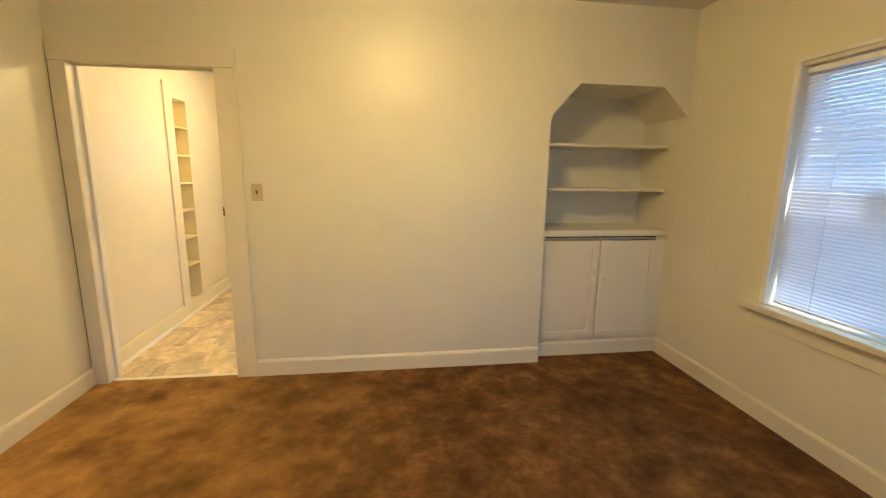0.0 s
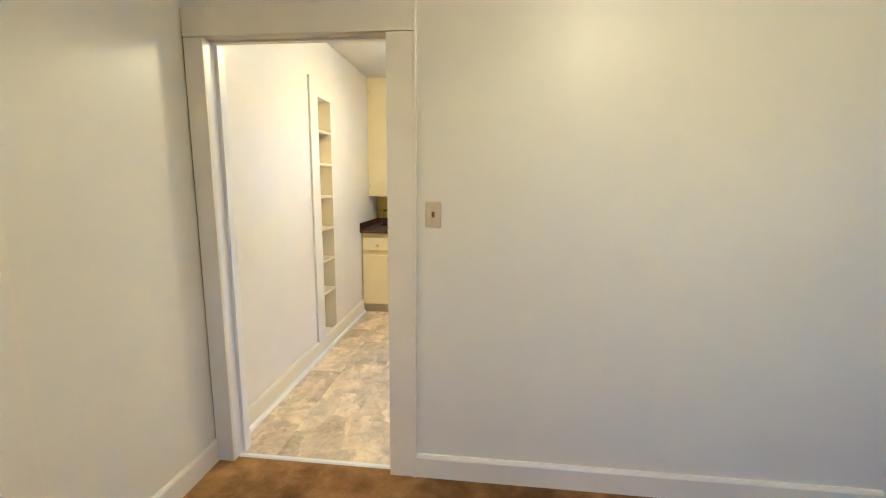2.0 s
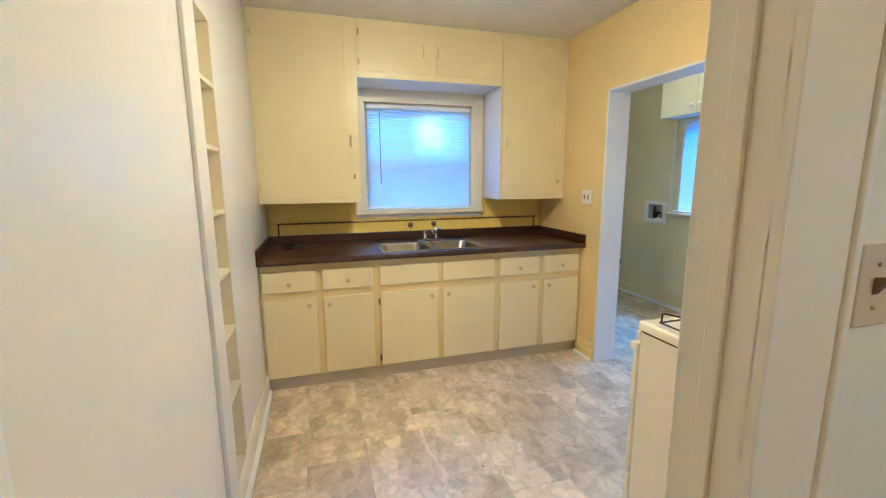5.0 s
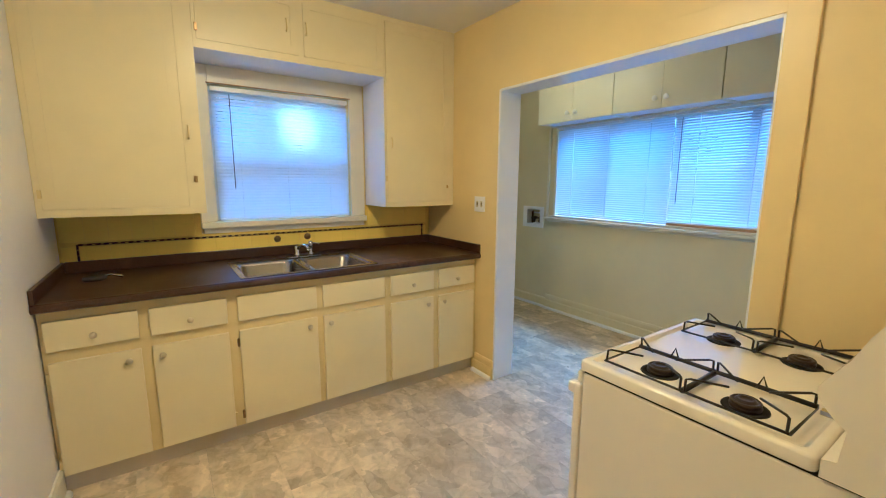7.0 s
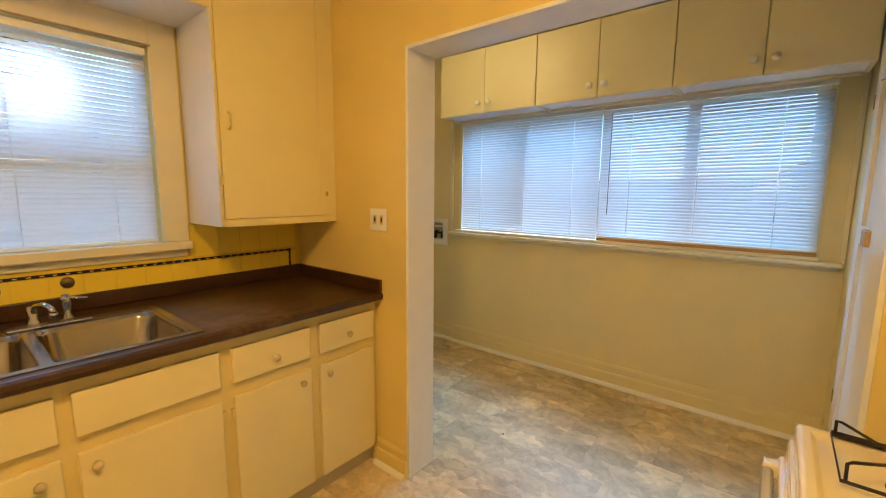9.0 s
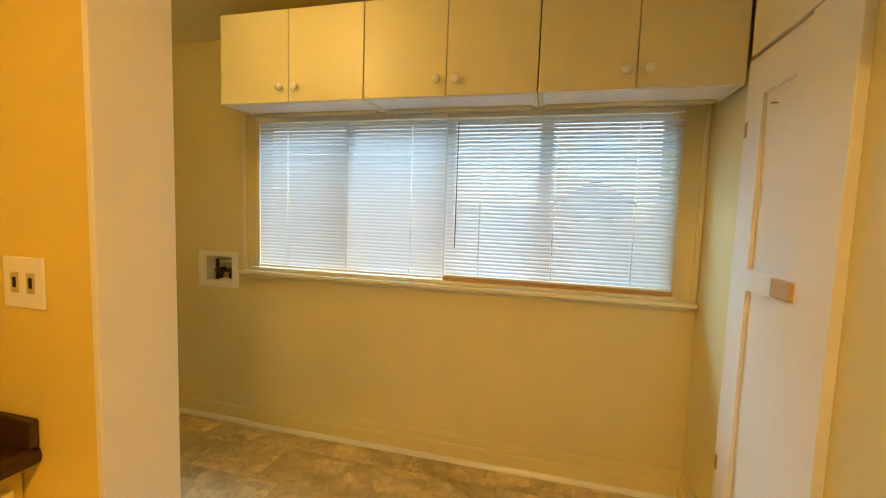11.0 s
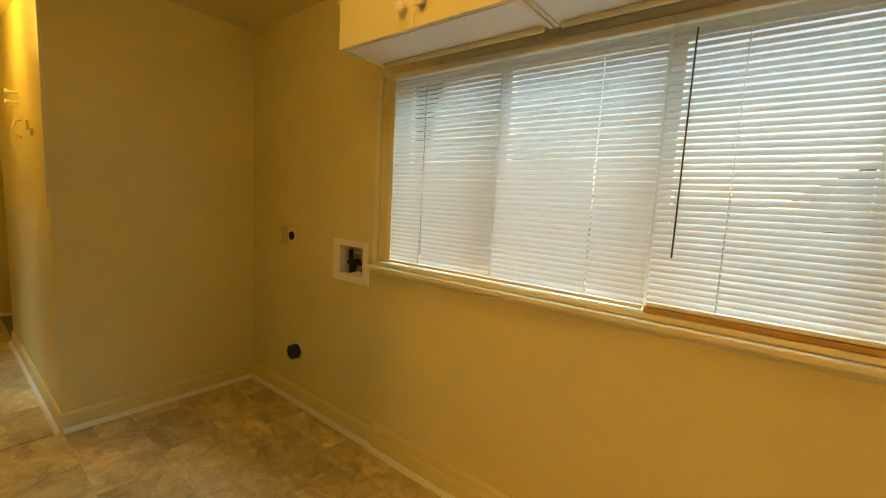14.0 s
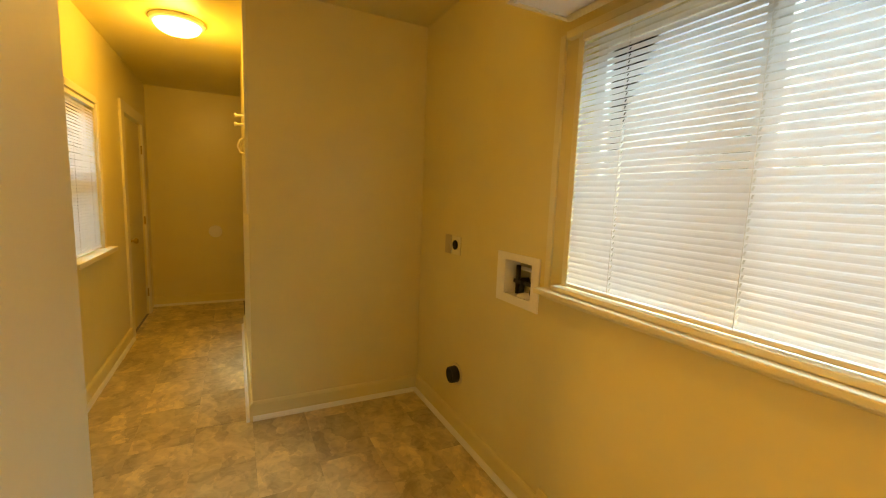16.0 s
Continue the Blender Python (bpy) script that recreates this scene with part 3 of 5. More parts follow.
baseboard("y", LS, 1, LE_, 1.05, 0.165, steps=True, material=LAUNDRY_WALL)

# doorway between living room and kitchen
DL, DR, DZ = -1.921, -1.102, 2.046
dw = thing("door_frame", (-1.5, WN, 0), "cream painted door casing with a worn edge", "door frame")
tagged(dw, kind="structure")
part("side_casing", box(-2.012, DL, WN - 0.02, WN, 0, DZ, 0.003), TRIM, dw)
part("side_casing", box(DR, -0.985, WN - 0.02, WN, 0, DZ, 0.003), TRIM, dw)
part("casing_bead", box(-0.985, -0.972, WN - 0.026, WN, 0, DZ + 0.12, 0.003), TRIM, dw)
part("head_casing", box(-2.012, -0.985, WN - 0.022, WN, DZ + 0.002, DZ + 0.12, 0.003), TRIM, dw)
part("side_casing", box(DR, -0.995, KS, KS + 0.012, 0, DZ, 0.003), TRIM, dw)
part("side_casing", box(-2.005, DL, KS, KS + 0.012, 0, DZ, 0.003), TRIM, dw)
part("head_casing", box(-2.005, -0.995, KS, KS + 0.012, DZ + 0.002, DZ + 0.12, 0.003), TRIM, dw)
part("jamb", box(DL - 0.012, DL, WN - 0.006, KS + 0.004, 0, DZ, 0.002), TRIM_WHITE, dw)
part("jamb", box(DR, DR + 0.012, WN - 0.006, KS + 0.004, 0, DZ, 0.002), TRIM, dw)
part("jamb", box(DL, DR, WN - 0.006, KS + 0.004, DZ, DZ + 0.012, 0.002), TRIM, dw)
part("door_stop", box(DL, DL + 0.018, WN + 0.055, KS + 0.011, 0, DZ - 0.011, 0.002), TRIM_WHITE, dw)
part("door_stop", box(DR - 0.008, DR, WN + 0.034, WN + 0.06, 0, DZ - 0.011, 0.002), TRIM, dw)
part("door_stop", box(DL + 0.001, DR, WN + 0.034, WN + 0.06, DZ - 0.01, DZ, 0.002), TRIM, dw)

# solid dark strip in place of the shade inside the crack
part("open_crack", box(-2.0195, -2.0125, WN - 0.010, WN - 0.0005, 0.12, 2.08), DARK, dw, "dark strip standing in for the shaded crack beside the casing")

# doorway in the living room's west wall
wd = thing("door_frame", (-2.02, 1.2, 0), "cream painted casing of the doorway to the next room", "door frame")
tagged(wd, kind="structure")
part("side_casing", box(-2.02, -2.0, 1.59, 1.70, 0, 2.04, 0.003), TRIM, wd)
part("side_casing", box(-2.02, -2.0, 0.67, 0.78, 0, 2.04, 0.003), TRIM, wd)
part("head_casing", box(-2.02, -1.998, 0.67, 1.70, 2.041, 2.16, 0.003), TRIM, wd)
part("jamb", box(-2.145, -2.014, 1.578, 1.59, 0, 2.04, 0.002), TRIM, wd)
part("jamb", box(-2.145, -2.014, 0.78, 0.792, 0, 2.04, 0.002), TRIM, wd)
part("door_stop", box(-2.10, -2.075, 1.567, 1.578, 0, 2.04, 0.002), TRIM, wd)
part("strike_plate", box(-2.065, -2.035, 1.5765, 1.5785, 0.86, 0.95, 0.0005), BRASS, wd, "small metal strike plate")

# casing of the wide kitchen opening
oc = thing("opening_casing", (KE, 3.2, 0), "flat cream casing on one side of the wide opening", "door frame")
tagged(oc, kind="structure")
part("side_casing", box(KE - 0.018, KE, 3.135, 3.235, 0, 2.16, 0.003), KITCHEN_CREAM, oc)
part("head_board", box(KE - 0.008, KE, 3.235, 3.75, 2.06, 2.16, 0.002), KITCHEN_CREAM, oc)
part("reveal", box(KE - 0.004, LE_ + 0.004, 4.763, 4.779, 0.0, 2.057, 0.002), TRIM_WHITE, oc)
part("reveal", box(KE - 0.004, LE_ + 0.004, 3.231, 3.247, 0.0, 2.057, 0.002), TRIM_WHITE, oc)
part("reveal", box(KE - 0.004, LE_ + 0.004, 3.247, 4.763, 2.045, 2.061, 0.002), TRIM_WHITE, oc)

# ---- windows ----
w1 = window("window_1", "x", LX2, 0.15, 0.78, 1.68, 0.70, 2.01, "white painted sash window with a closed mini blind", rail=1.36)
for q in ((LX2 - 0.016, LX2, 1.68, 1.715, 0.70, 2.03), (LX2 - 0.016, LX2, 0.745, 0.78, 0.70, 2.03), (LX2 - 0.016, LX2, 0.745, 1.715, 2.031, 2.05),):
    part("casing", box(*q, 0.002), TRIM_WHITE, w1)
part("window_sill", box(LX2 - 0.06, LX2 + 0.06, 0.68, 1.80, 0.655, 0.695, 0.006), TRIM, w1)
part("apron", box(LX2 - 0.018, LX2, 0.72, 1.76, 0.565, 0.654, 0.003), LIVING_WALL, w1)
blind(LX2 + 0.03, "x", 0.80, 1.665, 0.715, 2.0, -56, "white mini blind, slats nearly closed, in the living-room window", pitch=0.0208, cords=2, inside=-1)

# unseen window, added so daylight reaches the north wall
window("added_window", "y", -2.7, -0.12, 0.2, 1.6, 0.7, 2.01, "added unseen sash window that lets daylight into the carpeted room", rail=1.36)

w2 = window("window_2", "y", KN, 0.13, *KWIN, "white painted sash window above the sink", rail=1.585)
for q in ((-1.31, -1.217, KN - 0.018, KN, 1.187, 2.157), (-0.298, -0.19, KN - 0.018, KN, 1.187, 2.157), (-1.2165, -0.2985, KN - 0.018, KN, 2.046, 2.157),):
    part("casing", box(*q, 0.002), TRIM, w2)
part("window_sill", box(-1.312, -0.186, KN - 0.05, KN + 0.05, 1.145, 1.186, 0.005), TRIM, w2)
part("apron", box(-1.30, -0.2, KN - 0.016, KN, 1.11, 1.144, 0.003), TRIM, w2)
part("curtain_rod", tube(bmesh.new(), [(-1.225, KN - 0.022, 2.05), (-0.29, KN - 0.022, 2.05)], 0.004, 6), TANWOOD, w2)
blind(KN - 0.002, "y", -1.205, -0.31, 1.19, 2.035, -54, "white mini blind, slats nearly closed, over the kitchen sink", (-1.10, 1.99, 1.40), inside=-1)

w3 = window("window_3", "x", LX, 0.13, *LWIN, "long white-framed laundry window of three lights", mullions=((3.92, 0.035), (4.47, 0.03), (5.12, 0.03)))
for q in ((LX - 0.016, LX, 5.715, 5.745, 1.085, 2.04), (LX - 0.014, LX, 5.82, 5.85, 1.06, 2.07), (LX - 0.016, LX, 3.255, 3.29, 1.085, 2.04), (LX - 0.016, LX, 3.142, 3.165, 1.06, 2.05),):
    part("casing", box(*q, 0.003), TRIM, w3)
part("head_casing", box(LX - 0.03, LX, 3.17, 5.80, 2.041, 2.072, 0.004), TRIM, w3)
part("window_sill", box(LX - 0.085, LX + 0.05, 3.155, 5.835, 1.042, 1.066, 0.006), TRIM, w3)
part("inner_sill", box(LX - 0.055, LX + 0.05, 3.25, 5.765, 1.067, 1.088, 0.004), TRIM, w3)
part("stop_board", box(LX - 0.046, LX - 0.014, 3.262, 4.468, 1.089, 1.107, 0.002), TANBOARD, w3, "tan wooden strip under one blind")
part("apron", box(LX - 0.025, LX - 0.007, 3.17, 5.82, 1.015, 1.041, 0.003), TRIM, w3)
blind(LX - 0.028, "x", 4.471, 5.70, 1.095, 2.035, -57, "white mini blind, slats nearly closed, in the laundry window", inside=-1, cords=3, hole=0.006)
blind(LX - 0.028, "x", 3.262, 4.469, 1.108, 2.035, -49, "white mini blind, slats half open, in the laundry window", (4.40, 1.98, 1.28), inside=-1, cords=3, hole=0.006)

w4 = window("window_4", "x", 0.055, -0.115, *PWIN, "white-framed porch window with a closed blind", rail=1.47)
for q in ((0.055, 0.072, 7.64, 7.70, 0.95, 2.02), (0.055, 0.072, 8.36, 8.42, 0.95, 2.02), (0.055, 0.072, 7.701, 8.359, 1.991, 2.04),):
    part("casing", box(*q, 0.003), TRIM, w4)
part("window_sill", box(0.02, 0.12, 7.60, 8.50, 0.915, 0.949, 0.005), TRIM, w4)
blind(0.045, "x", 7.71, 8.35, 0.96, 1.985, -60, "white mini blind, closed, in the porch window", inside=1, cords=2)

# ---- back door and cupboard doors ----
bd = thing("door_1", (0.03, 9.6, 0), "flat cream back door, closed, with a brass knob", "door")
tagged(bd, kind="structure")
part("slab", box(0.0, 0.04, 9.20, 9.99, 0.01, 2.06, 0.003), LAUNDRY_WALL, bd)
for q in ((0.055, 0.075, 9.08, 9.19, 0, 2.07), (0.055, 0.075, 10.0, 10.09, 0, 2.07), (0.055, 0.075, 9.08, 10.09, 2.072, 2.17),):
    part("casing", box(*q, 0.003), TRIM, bd)
part("door_knob", lathe(bmesh.new(), [(0.03, 0.04), (0.03, 0.046), (0.012, 0.05), (0.012, 0.075), (0.026, 0.085), (0.028, 0.1), (0.018, 0.112), (0.0001, 0.114)], (0.0, 9.30, 0.90), "x", 18), BRASS, bd, "round brass knob")
part("deadbolt", lathe(bmesh.new(), [(0.026, 0.04), (0.026, 0.05), (0.012, 0.055), (0.0001, 0.056)], (0.0, 9.30, 1.05), "x", 16), BRASS, bd)
for z in (0.25, 1.05, 1.8):
    part("hinge", tube(bmesh.new(), [(0.058, 9.995, z - 0.045), (0.058, 9.995, z + 0.045)], 0.008, 8), BRASS, bd)

cd = thing("door_2", (1.47, LS, 0), "narrow cream panelled cupboard door, closed, with a wooden latch", "cupboard door")
tagged(cd, kind="structure")
part("slab", boxes((1.285, 1.345, LS, LS + 0.024, 0.17, 2.09), (1.55, 1.66, LS, LS + 0.024, 0.17, 2.09), (1.345, 1.55, LS, LS + 0.024, 0.17, 0.32), (1.345, 1.55, LS, LS + 0.024, 1.222, 1.30), (1.345, 1.55, LS, LS + 0.024, 1.94, 2.09)), TRIM_WHITE, cd)
part("panel", box(1.345, 1.55, LS, LS + 0.010, 1.30, 1.94), TRIM_WHITE, cd)
part("panel", box(1.345, 1.55, LS, LS + 0.010, 0.32, 1.222), TRIM_WHITE, cd)
part("latch_block", box(1.23, 1.335, LS + 0.025, LS + 0.045, 1.235, 1.295, 0.003), TANWOOD, cd, "tan wooden turn latch")
part("hook", tube(bmesh.new(), [(1.47, LS + 0.012, 1.885), (1.47, LS + 0.03, 1.885), (1.455, LS + 0.035, 1.88)], 0.003, 6), BRASS, cd)
for q in ((1.06, 1.275, LS, LS + 0.03, 0, 2.10), (1.67, 1.695, LS, LS + 0.02, 0, 2.10),):
    part("frame", box(*q, 0.003), TRIM_WHITE, cd)
for q in ((1.655, 1.672, LS + 0.02, LS + 0.028, 1.80, 1.86), (1.655, 1.672, LS + 0.02, LS + 0.028, 0.45, 0.51),):
    part("hinge", box(*q, 0.001), BRASS, cd)
ud = thing("door_3", (1.4, LS, 2.1), "small cream cupboard door above the narrow cupboard", "cupboard door")
tagged(ud, kind="structure")
part("slab", box(1.07, 1.68, LS, LS + 0.022, 2.112, 2.53, 0.003), TRIM_WHITE, ud)

# ---- living-room niche with shelves and cupboard ----
nb = thing("built_in_cabinet", (1.6, 2.85, 0), "off-white built-in niche with shelves above a two-door cupboard", "built-in cabinet")
NB = 3.03
part("back_panel", box(1.05, LX2 - 0.0005, NB - 0.004, NB + 0.07, 0, H), LIVING_WALL, nb)
part("side_panel", box(1.07, 1.09, KS, NB - 0.004, 0, H), LIVING_WALL, nb)
soff = bmesh.new()
prism(soff, "y", KS, NB - 0.004, [(1.09, 1.835), (1.296, 2.058), (1.93, 2.058), (LX2, 1.855), (LX2, 2.2), (1.09, 2.2)])
part("arched_soffit", soff, LIVING_WALL, nb)
for z in (1.663, 1.328):
    part("shelf", box(1.09, LX2, 2.69, NB - 0.005, z - 0.02, z, 0.002), TRIM, nb, "white painted shelf")
part("counter_slab", box(1.09, LX2, 2.575, NB - 0.005, 0.968, 1.016, 0.004), TRIM, nb)
part("face_frame", boxes((1.09, 1.13, 2.612, 2.63, 0.0, 0.968), (2.06, LX2, 2.612, 2.63, 0, 0.968), (1.57, 1.60, 2.612, 2.63, 0.14, 0.94), (1.13, 2.06, 2.612, 2.63, 0.94, 0.968), (1.13, 2.06, 2.612, 2.63, 0.0, 0.14)), TRIM, nb)


def panel_door(x0, x1, z0, z1, y, parent, stile=0.055, material=TRIM, thick=0.016, recess=0.007):
    d = part("door", wall_mesh("y", y, y + thick, x0, x1, z0, z1, [(x0 + stile, x1 - stile, z0 + stile, z1 - stile)]), material, parent)
    part("panel", box(x0 + stile - 0.002, x1 - stile + 0.002, y + recess, y + thick, z0 + stile - 0.002, z1 - stile + 0.002), material, d)
    return d


d1 = panel_door(1.125, 1.578, 0.145, 0.932, 2.596, nb)
knob((1.54, 2.596, 0.622), "y", -1, 0.014, WHITE_PLASTIC, d1)
d2 = panel_door(1.592, 2.065, 0.145, 0.932, 2.596, nb)
knob((1.635, 2.596, 0.622), "y", -1, 0.014, WHITE_PLASTIC, d2)

# shade below the counter edge, put in as a dark strip
part("shadow_gap", box(1.14, 2.05, 2.604, 2.611, 0.955, 0.967), DARK, nb, "dark strip standing in for the shadow line under the counter")

# light switch
ls = thing("light_switch", (-0.898, WN, 1.288), "ivory toggle light switch plate on the off-white wall", "light switch")
part("plate", box(-0.933, -0.863, WN - 0.007, WN, 1.231, 1.345, 0.003), IVORY, ls)
part("toggle", prism(bmesh.new(), "x", -0.904, -0.892, [(WN - 0.007, 1.276), (WN - 0.007, 1.300), (WN - 0.020, 1.302), (WN - 0.018, 1.294)]), BRONZE, ls)
for z in (1.258, 1.318):
    part("screw", lathe(bmesh.new(), [(0.0035, -0.0072), (0.003, -0.009), (0.0001, -0.0092)], (-0.898, WN, z), "y", 10), BRASS, ls)

# ---- kitchen shelf niche ----
sn = thing("wall_niche_shelf", (KW, 4.05, 0.1), "narrow cream recessed spice shelf with six shelves", "built-in shelf")
part("back_panel", box(KW - 0.155, KW - 0.14, NY0, NY1, NZ0, NZ1), NICHE, sn)
part("face_board", box(KW, KW + 0.018, 3.765, NY0, 0.12, 2.205, 0.003), KITCHEN_WHITE, sn)
part("side_lining", box(KW - 0.14, KW - 0.001, NY1 - 0.006, NY1 - 0.001, NZ0, NZ1), NICHE, sn)
part("side_lining", box(KW - 0.14, KW - 0.001, NY0 + 0.001, NY0 + 0.006, NZ0, NZ1), NICHE, sn)
for z in (1.837, 1.575, 1.308, 1.04, 0.772, 0.493):
    part("shelf", box(KW - 0.14, KW - 0.002, NY0 + 0.006, NY1 - 0.006, z - 0.02, z, 0.002), NICHE, sn)

# ---- base cabinets ----
DY = 4.985
doors_x = [(-1.99, -1.655), (-1.612, -1.275), (-1.225, -0.80), (-0.763, -0.353), (-0.307, 0.027), (0.073, 0.388)]
units = [(-2.005, -1.25), (-1.25, -0.33), (-0.33, 0.412)]


def base_unit(k):
    u0, u1 = units[k]
    c = thing("base_cabinet", ((u0 + u1) / 2, 5.3, 0), ("cream painted sink base cabinet with two plain doors" if k == 1 else "cream painted base cabinet with two drawers and two doors"), "base cabinet", "base cabinets")
    a, b = doors_x[2 * k], doors_x[2 * k + 1]
    y0, y1 = DY + 0.018, DY + 0.038
    rails = [(u0, a[0] + 0.01, y0, y1, 0.095, 0.895), (a[1] - 0.01, b[0] + 0.01, y0, y1, 0.095, 0.895), (b[1] - 0.01, u1, y0, y1, 0.095, 0.895)]
    for p, q in (a, b):
        rails += [(p + 0.01, q - 0.01, y0, y1, 0.835, 0.895), (p + 0.01, q - 0.01, y0, y1, 0.635, 0.725), (p + 0.01, q - 0.01, y0, y1, 0.095, 0.115)]
    part("face_frame", boxes(*rails), CAB_FRAME, c)
    parts("carcass_panel", [(u0, u1, y1, KN - 0.02, 0.095, 0.11), (u0, u0 + 0.016, y1, KN - 0.02, 0.11, 0.72), (u1 - 0.016, u1, y1, KN - 0.02, 0.11, 0.72), (u0, u1, KN - 0.02, KN - 0.005, 0.095, 0.85)], CAB_FRAME, c)
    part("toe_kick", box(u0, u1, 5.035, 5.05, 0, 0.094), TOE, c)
    for j, (p, q) in enumerate((a, b)):
        dr = part("drawer_front", box(p, q, DY, DY + 0.018, 0.70, 0.838, 0.004), CAB, c)
        if k != 1:
            knob(((p + q) / 2, DY, 0.755), "y", -1, 0.015, KNOB, dr)
        d = part("door", box(p, q, DY, DY + 0.018, 0.102, 0.648, 0.004), CAB, c)
        kx = q - 0.05 if j == 0 else p + 0.04
        knob((kx, DY, 0.60), "y", -1, 0.015, KNOB, d)
        hx = p - 0.004 if j == 0 else q + 0.004
        for z in (0.16, 0.58):
            part("hinge", box(hx - 0.008, hx + 0.008, DY + 0.004, DY + 0.018, z - 0.022, z + 0.022, 0.002), BRONZE if (k, j) == (1, 0) else CAB_FRAME, d)
    return c


for k in range(3):
    base_unit(k)

# ---- worktop, sink and tap ----
SX0, SX1, SY0, SY1 = -1.20, -0.40, 4.985, 5.50
TOP = 0.928
ct = thing("countertop", (-0.8, 5.3, 0.89), "dark brown laminate countertop, worn paler near the sink", "countertop")
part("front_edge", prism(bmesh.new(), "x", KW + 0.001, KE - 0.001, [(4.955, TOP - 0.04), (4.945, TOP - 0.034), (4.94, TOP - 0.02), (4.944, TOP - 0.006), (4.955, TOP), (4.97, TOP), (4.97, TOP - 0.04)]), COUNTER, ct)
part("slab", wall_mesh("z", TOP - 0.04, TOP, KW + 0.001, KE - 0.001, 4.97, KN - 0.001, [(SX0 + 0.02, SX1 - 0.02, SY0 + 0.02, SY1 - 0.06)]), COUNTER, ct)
part("back_splash", box(KW + 0.02, KE - 0.02, KN - 0.022, KN - 0.001, TOP + 0.001, 0.995, 0.004), COUNTER, ct)
part("side_splash", box(KW + 0.001, KW + 0.019, 4.945, KN - 0.001, TOP + 0.001, 0.993, 0.004), COUNTER, ct)
part("side_splash", box(KE - 0.019, KE - 0.001, 4.945, KN - 0.001, TOP + 0.001, 0.993, 0.004), COUNTER, ct)


def rounded(x0, x1, y0, y1, r, n=5):
    out = []
    for cx, cy, a0 in ((x1 - r, y1 - r, 0), (x0 + r, y1 - r, 90), (x0 + r, y0 + r, 180), (x1 - r, y0 + r, 270)):
        out += [(cx + r * math.cos(radians(a0 + 90 * i / n)), cy + r * math.sin(radians(a0 + 90 * i / n))) for i in range(n + 1)]
    return out


def loft(bm, loops, cap=True):
    rings = [[bm.verts.new(p) for p in lp] for lp in loops]
    k = len(rings[0])
    for a, b in zip(rings, rings[1:]):
        for i in range(k):
            bm.faces.new((a[i], a[(i + 1) % k], b[(i + 1) % k], b[i])).smooth = True
    if cap:
        bm.faces.new(rings[-1])
    bmesh.ops.recalc_face_normals(bm, faces=bm.faces[:])
    return bm


sk = thing("kitchen_sink", ((SX0 + SX1) / 2, 5.25, TOP), "double-bowl stainless steel sink set in the brown counter", "sink")
mx = (SX0 + SX1) / 2
zt = TOP + 0.006
rim = wall_mesh("z", TOP + 0.001, zt, SX0, SX1, SY0, SY1, [(SX0 + 0.028, mx - 0.014, SY0 + 0.028, SY1 - 0.072), (mx + 0.014, SX1 - 0.028, SY0 + 0.028, SY1 - 0.072)])
part("rim", rim, STEEL, sk)
for b0, b1 in ((SX0 + 0.027, mx - 0.013), (mx + 0.013, SX1 - 0.027)):
    y0, y1 = SY0 + 0.027, SY1 - 0.071
    loops = []
    for inset, z, r in ((0, zt - 0.001, 0.015), (0.005, zt - 0.006, 0.05), (0.012, zt - 0.02, 0.06), (0.02, TOP - 0.13, 0.07), (0.04, TOP - 0.162, 0.07), (0.09, TOP - 0.17, 0.05)):
        loops.append([(x, y, z) for x, y in rounded(b0 + inset, b1 - inset, y0 + inset, y1 - inset, r)])
    bowl = part("bowl", loft(bmesh.new(), loops), STEEL, sk)
    part("drain", lathe(bmesh.new(), [(0.042, 0.002), (0.04, 0.004), (0.03, 0.001), (0.0001, 0.0015)], ((b0 + b1) / 2, (y0 + y1) / 2, TOP - 0.17), "z", 20), CHROME, bowl)

tp = thing("kitchen_faucet", (-0.73, SY1 - 0.03, zt), "chrome kitchen faucet with a side lever on the sink ledge", "faucet")
fx, fy = -0.775, SY1 - 0.036
part("base_plate", box(fx - 0.07, fx + 0.16, fy - 0.024, fy + 0.024, zt, zt + 0.009, 0.004), CHROME, tp)
part("body", lathe(bmesh.new(), [(0.022, 0), (0.02, 0.012), (0.015, 0.03), (0.016, 0.06), (0.012, 0.07), (0.0001, 0.072)], (fx, fy, zt + 0.008), "z", 16), CHROME, tp)
part("spout", tube(bmesh.new(), [(fx, fy, zt + 0.05), (fx + 0.008, fy - 0.025, zt + 0.082), (fx + 0.022, fy - 0.075, zt + 0.094), (fx + 0.034, fy - 0.12, zt + 0.088), (fx + 0.038, fy - 0.135, zt + 0.072)], 0.010, 10), CHROME, tp)
part("aerator", lathe(bmesh.new(), [(0.012, 0), (0.0125, -0.016), (0.0001, -0.017)], (fx + 0.038, fy - 0.136, zt + 0.075), "z", 12), CHROME, tp)
sp = part("sprayer", lathe(bmesh.new(), [(0.02, 0), (0.018, 0.012), (0.012, 0.028), (0.014, 0.06), (0.017, 0.085), (0.011, 0.098), (0.0001, 0.1)], (fx + 0.092, fy, zt + 0.008), "z", 14), CHROME, tp, "chrome handle column")
part("lever", tube(bmesh.new(), [(fx + 0.092, fy, zt + 0.09), (fx + 0.115, fy - 0.012, zt + 0.092), (fx + 0.15, fy - 0.02, zt + 0.085)], 0.0065, 8), CHROME, sp)

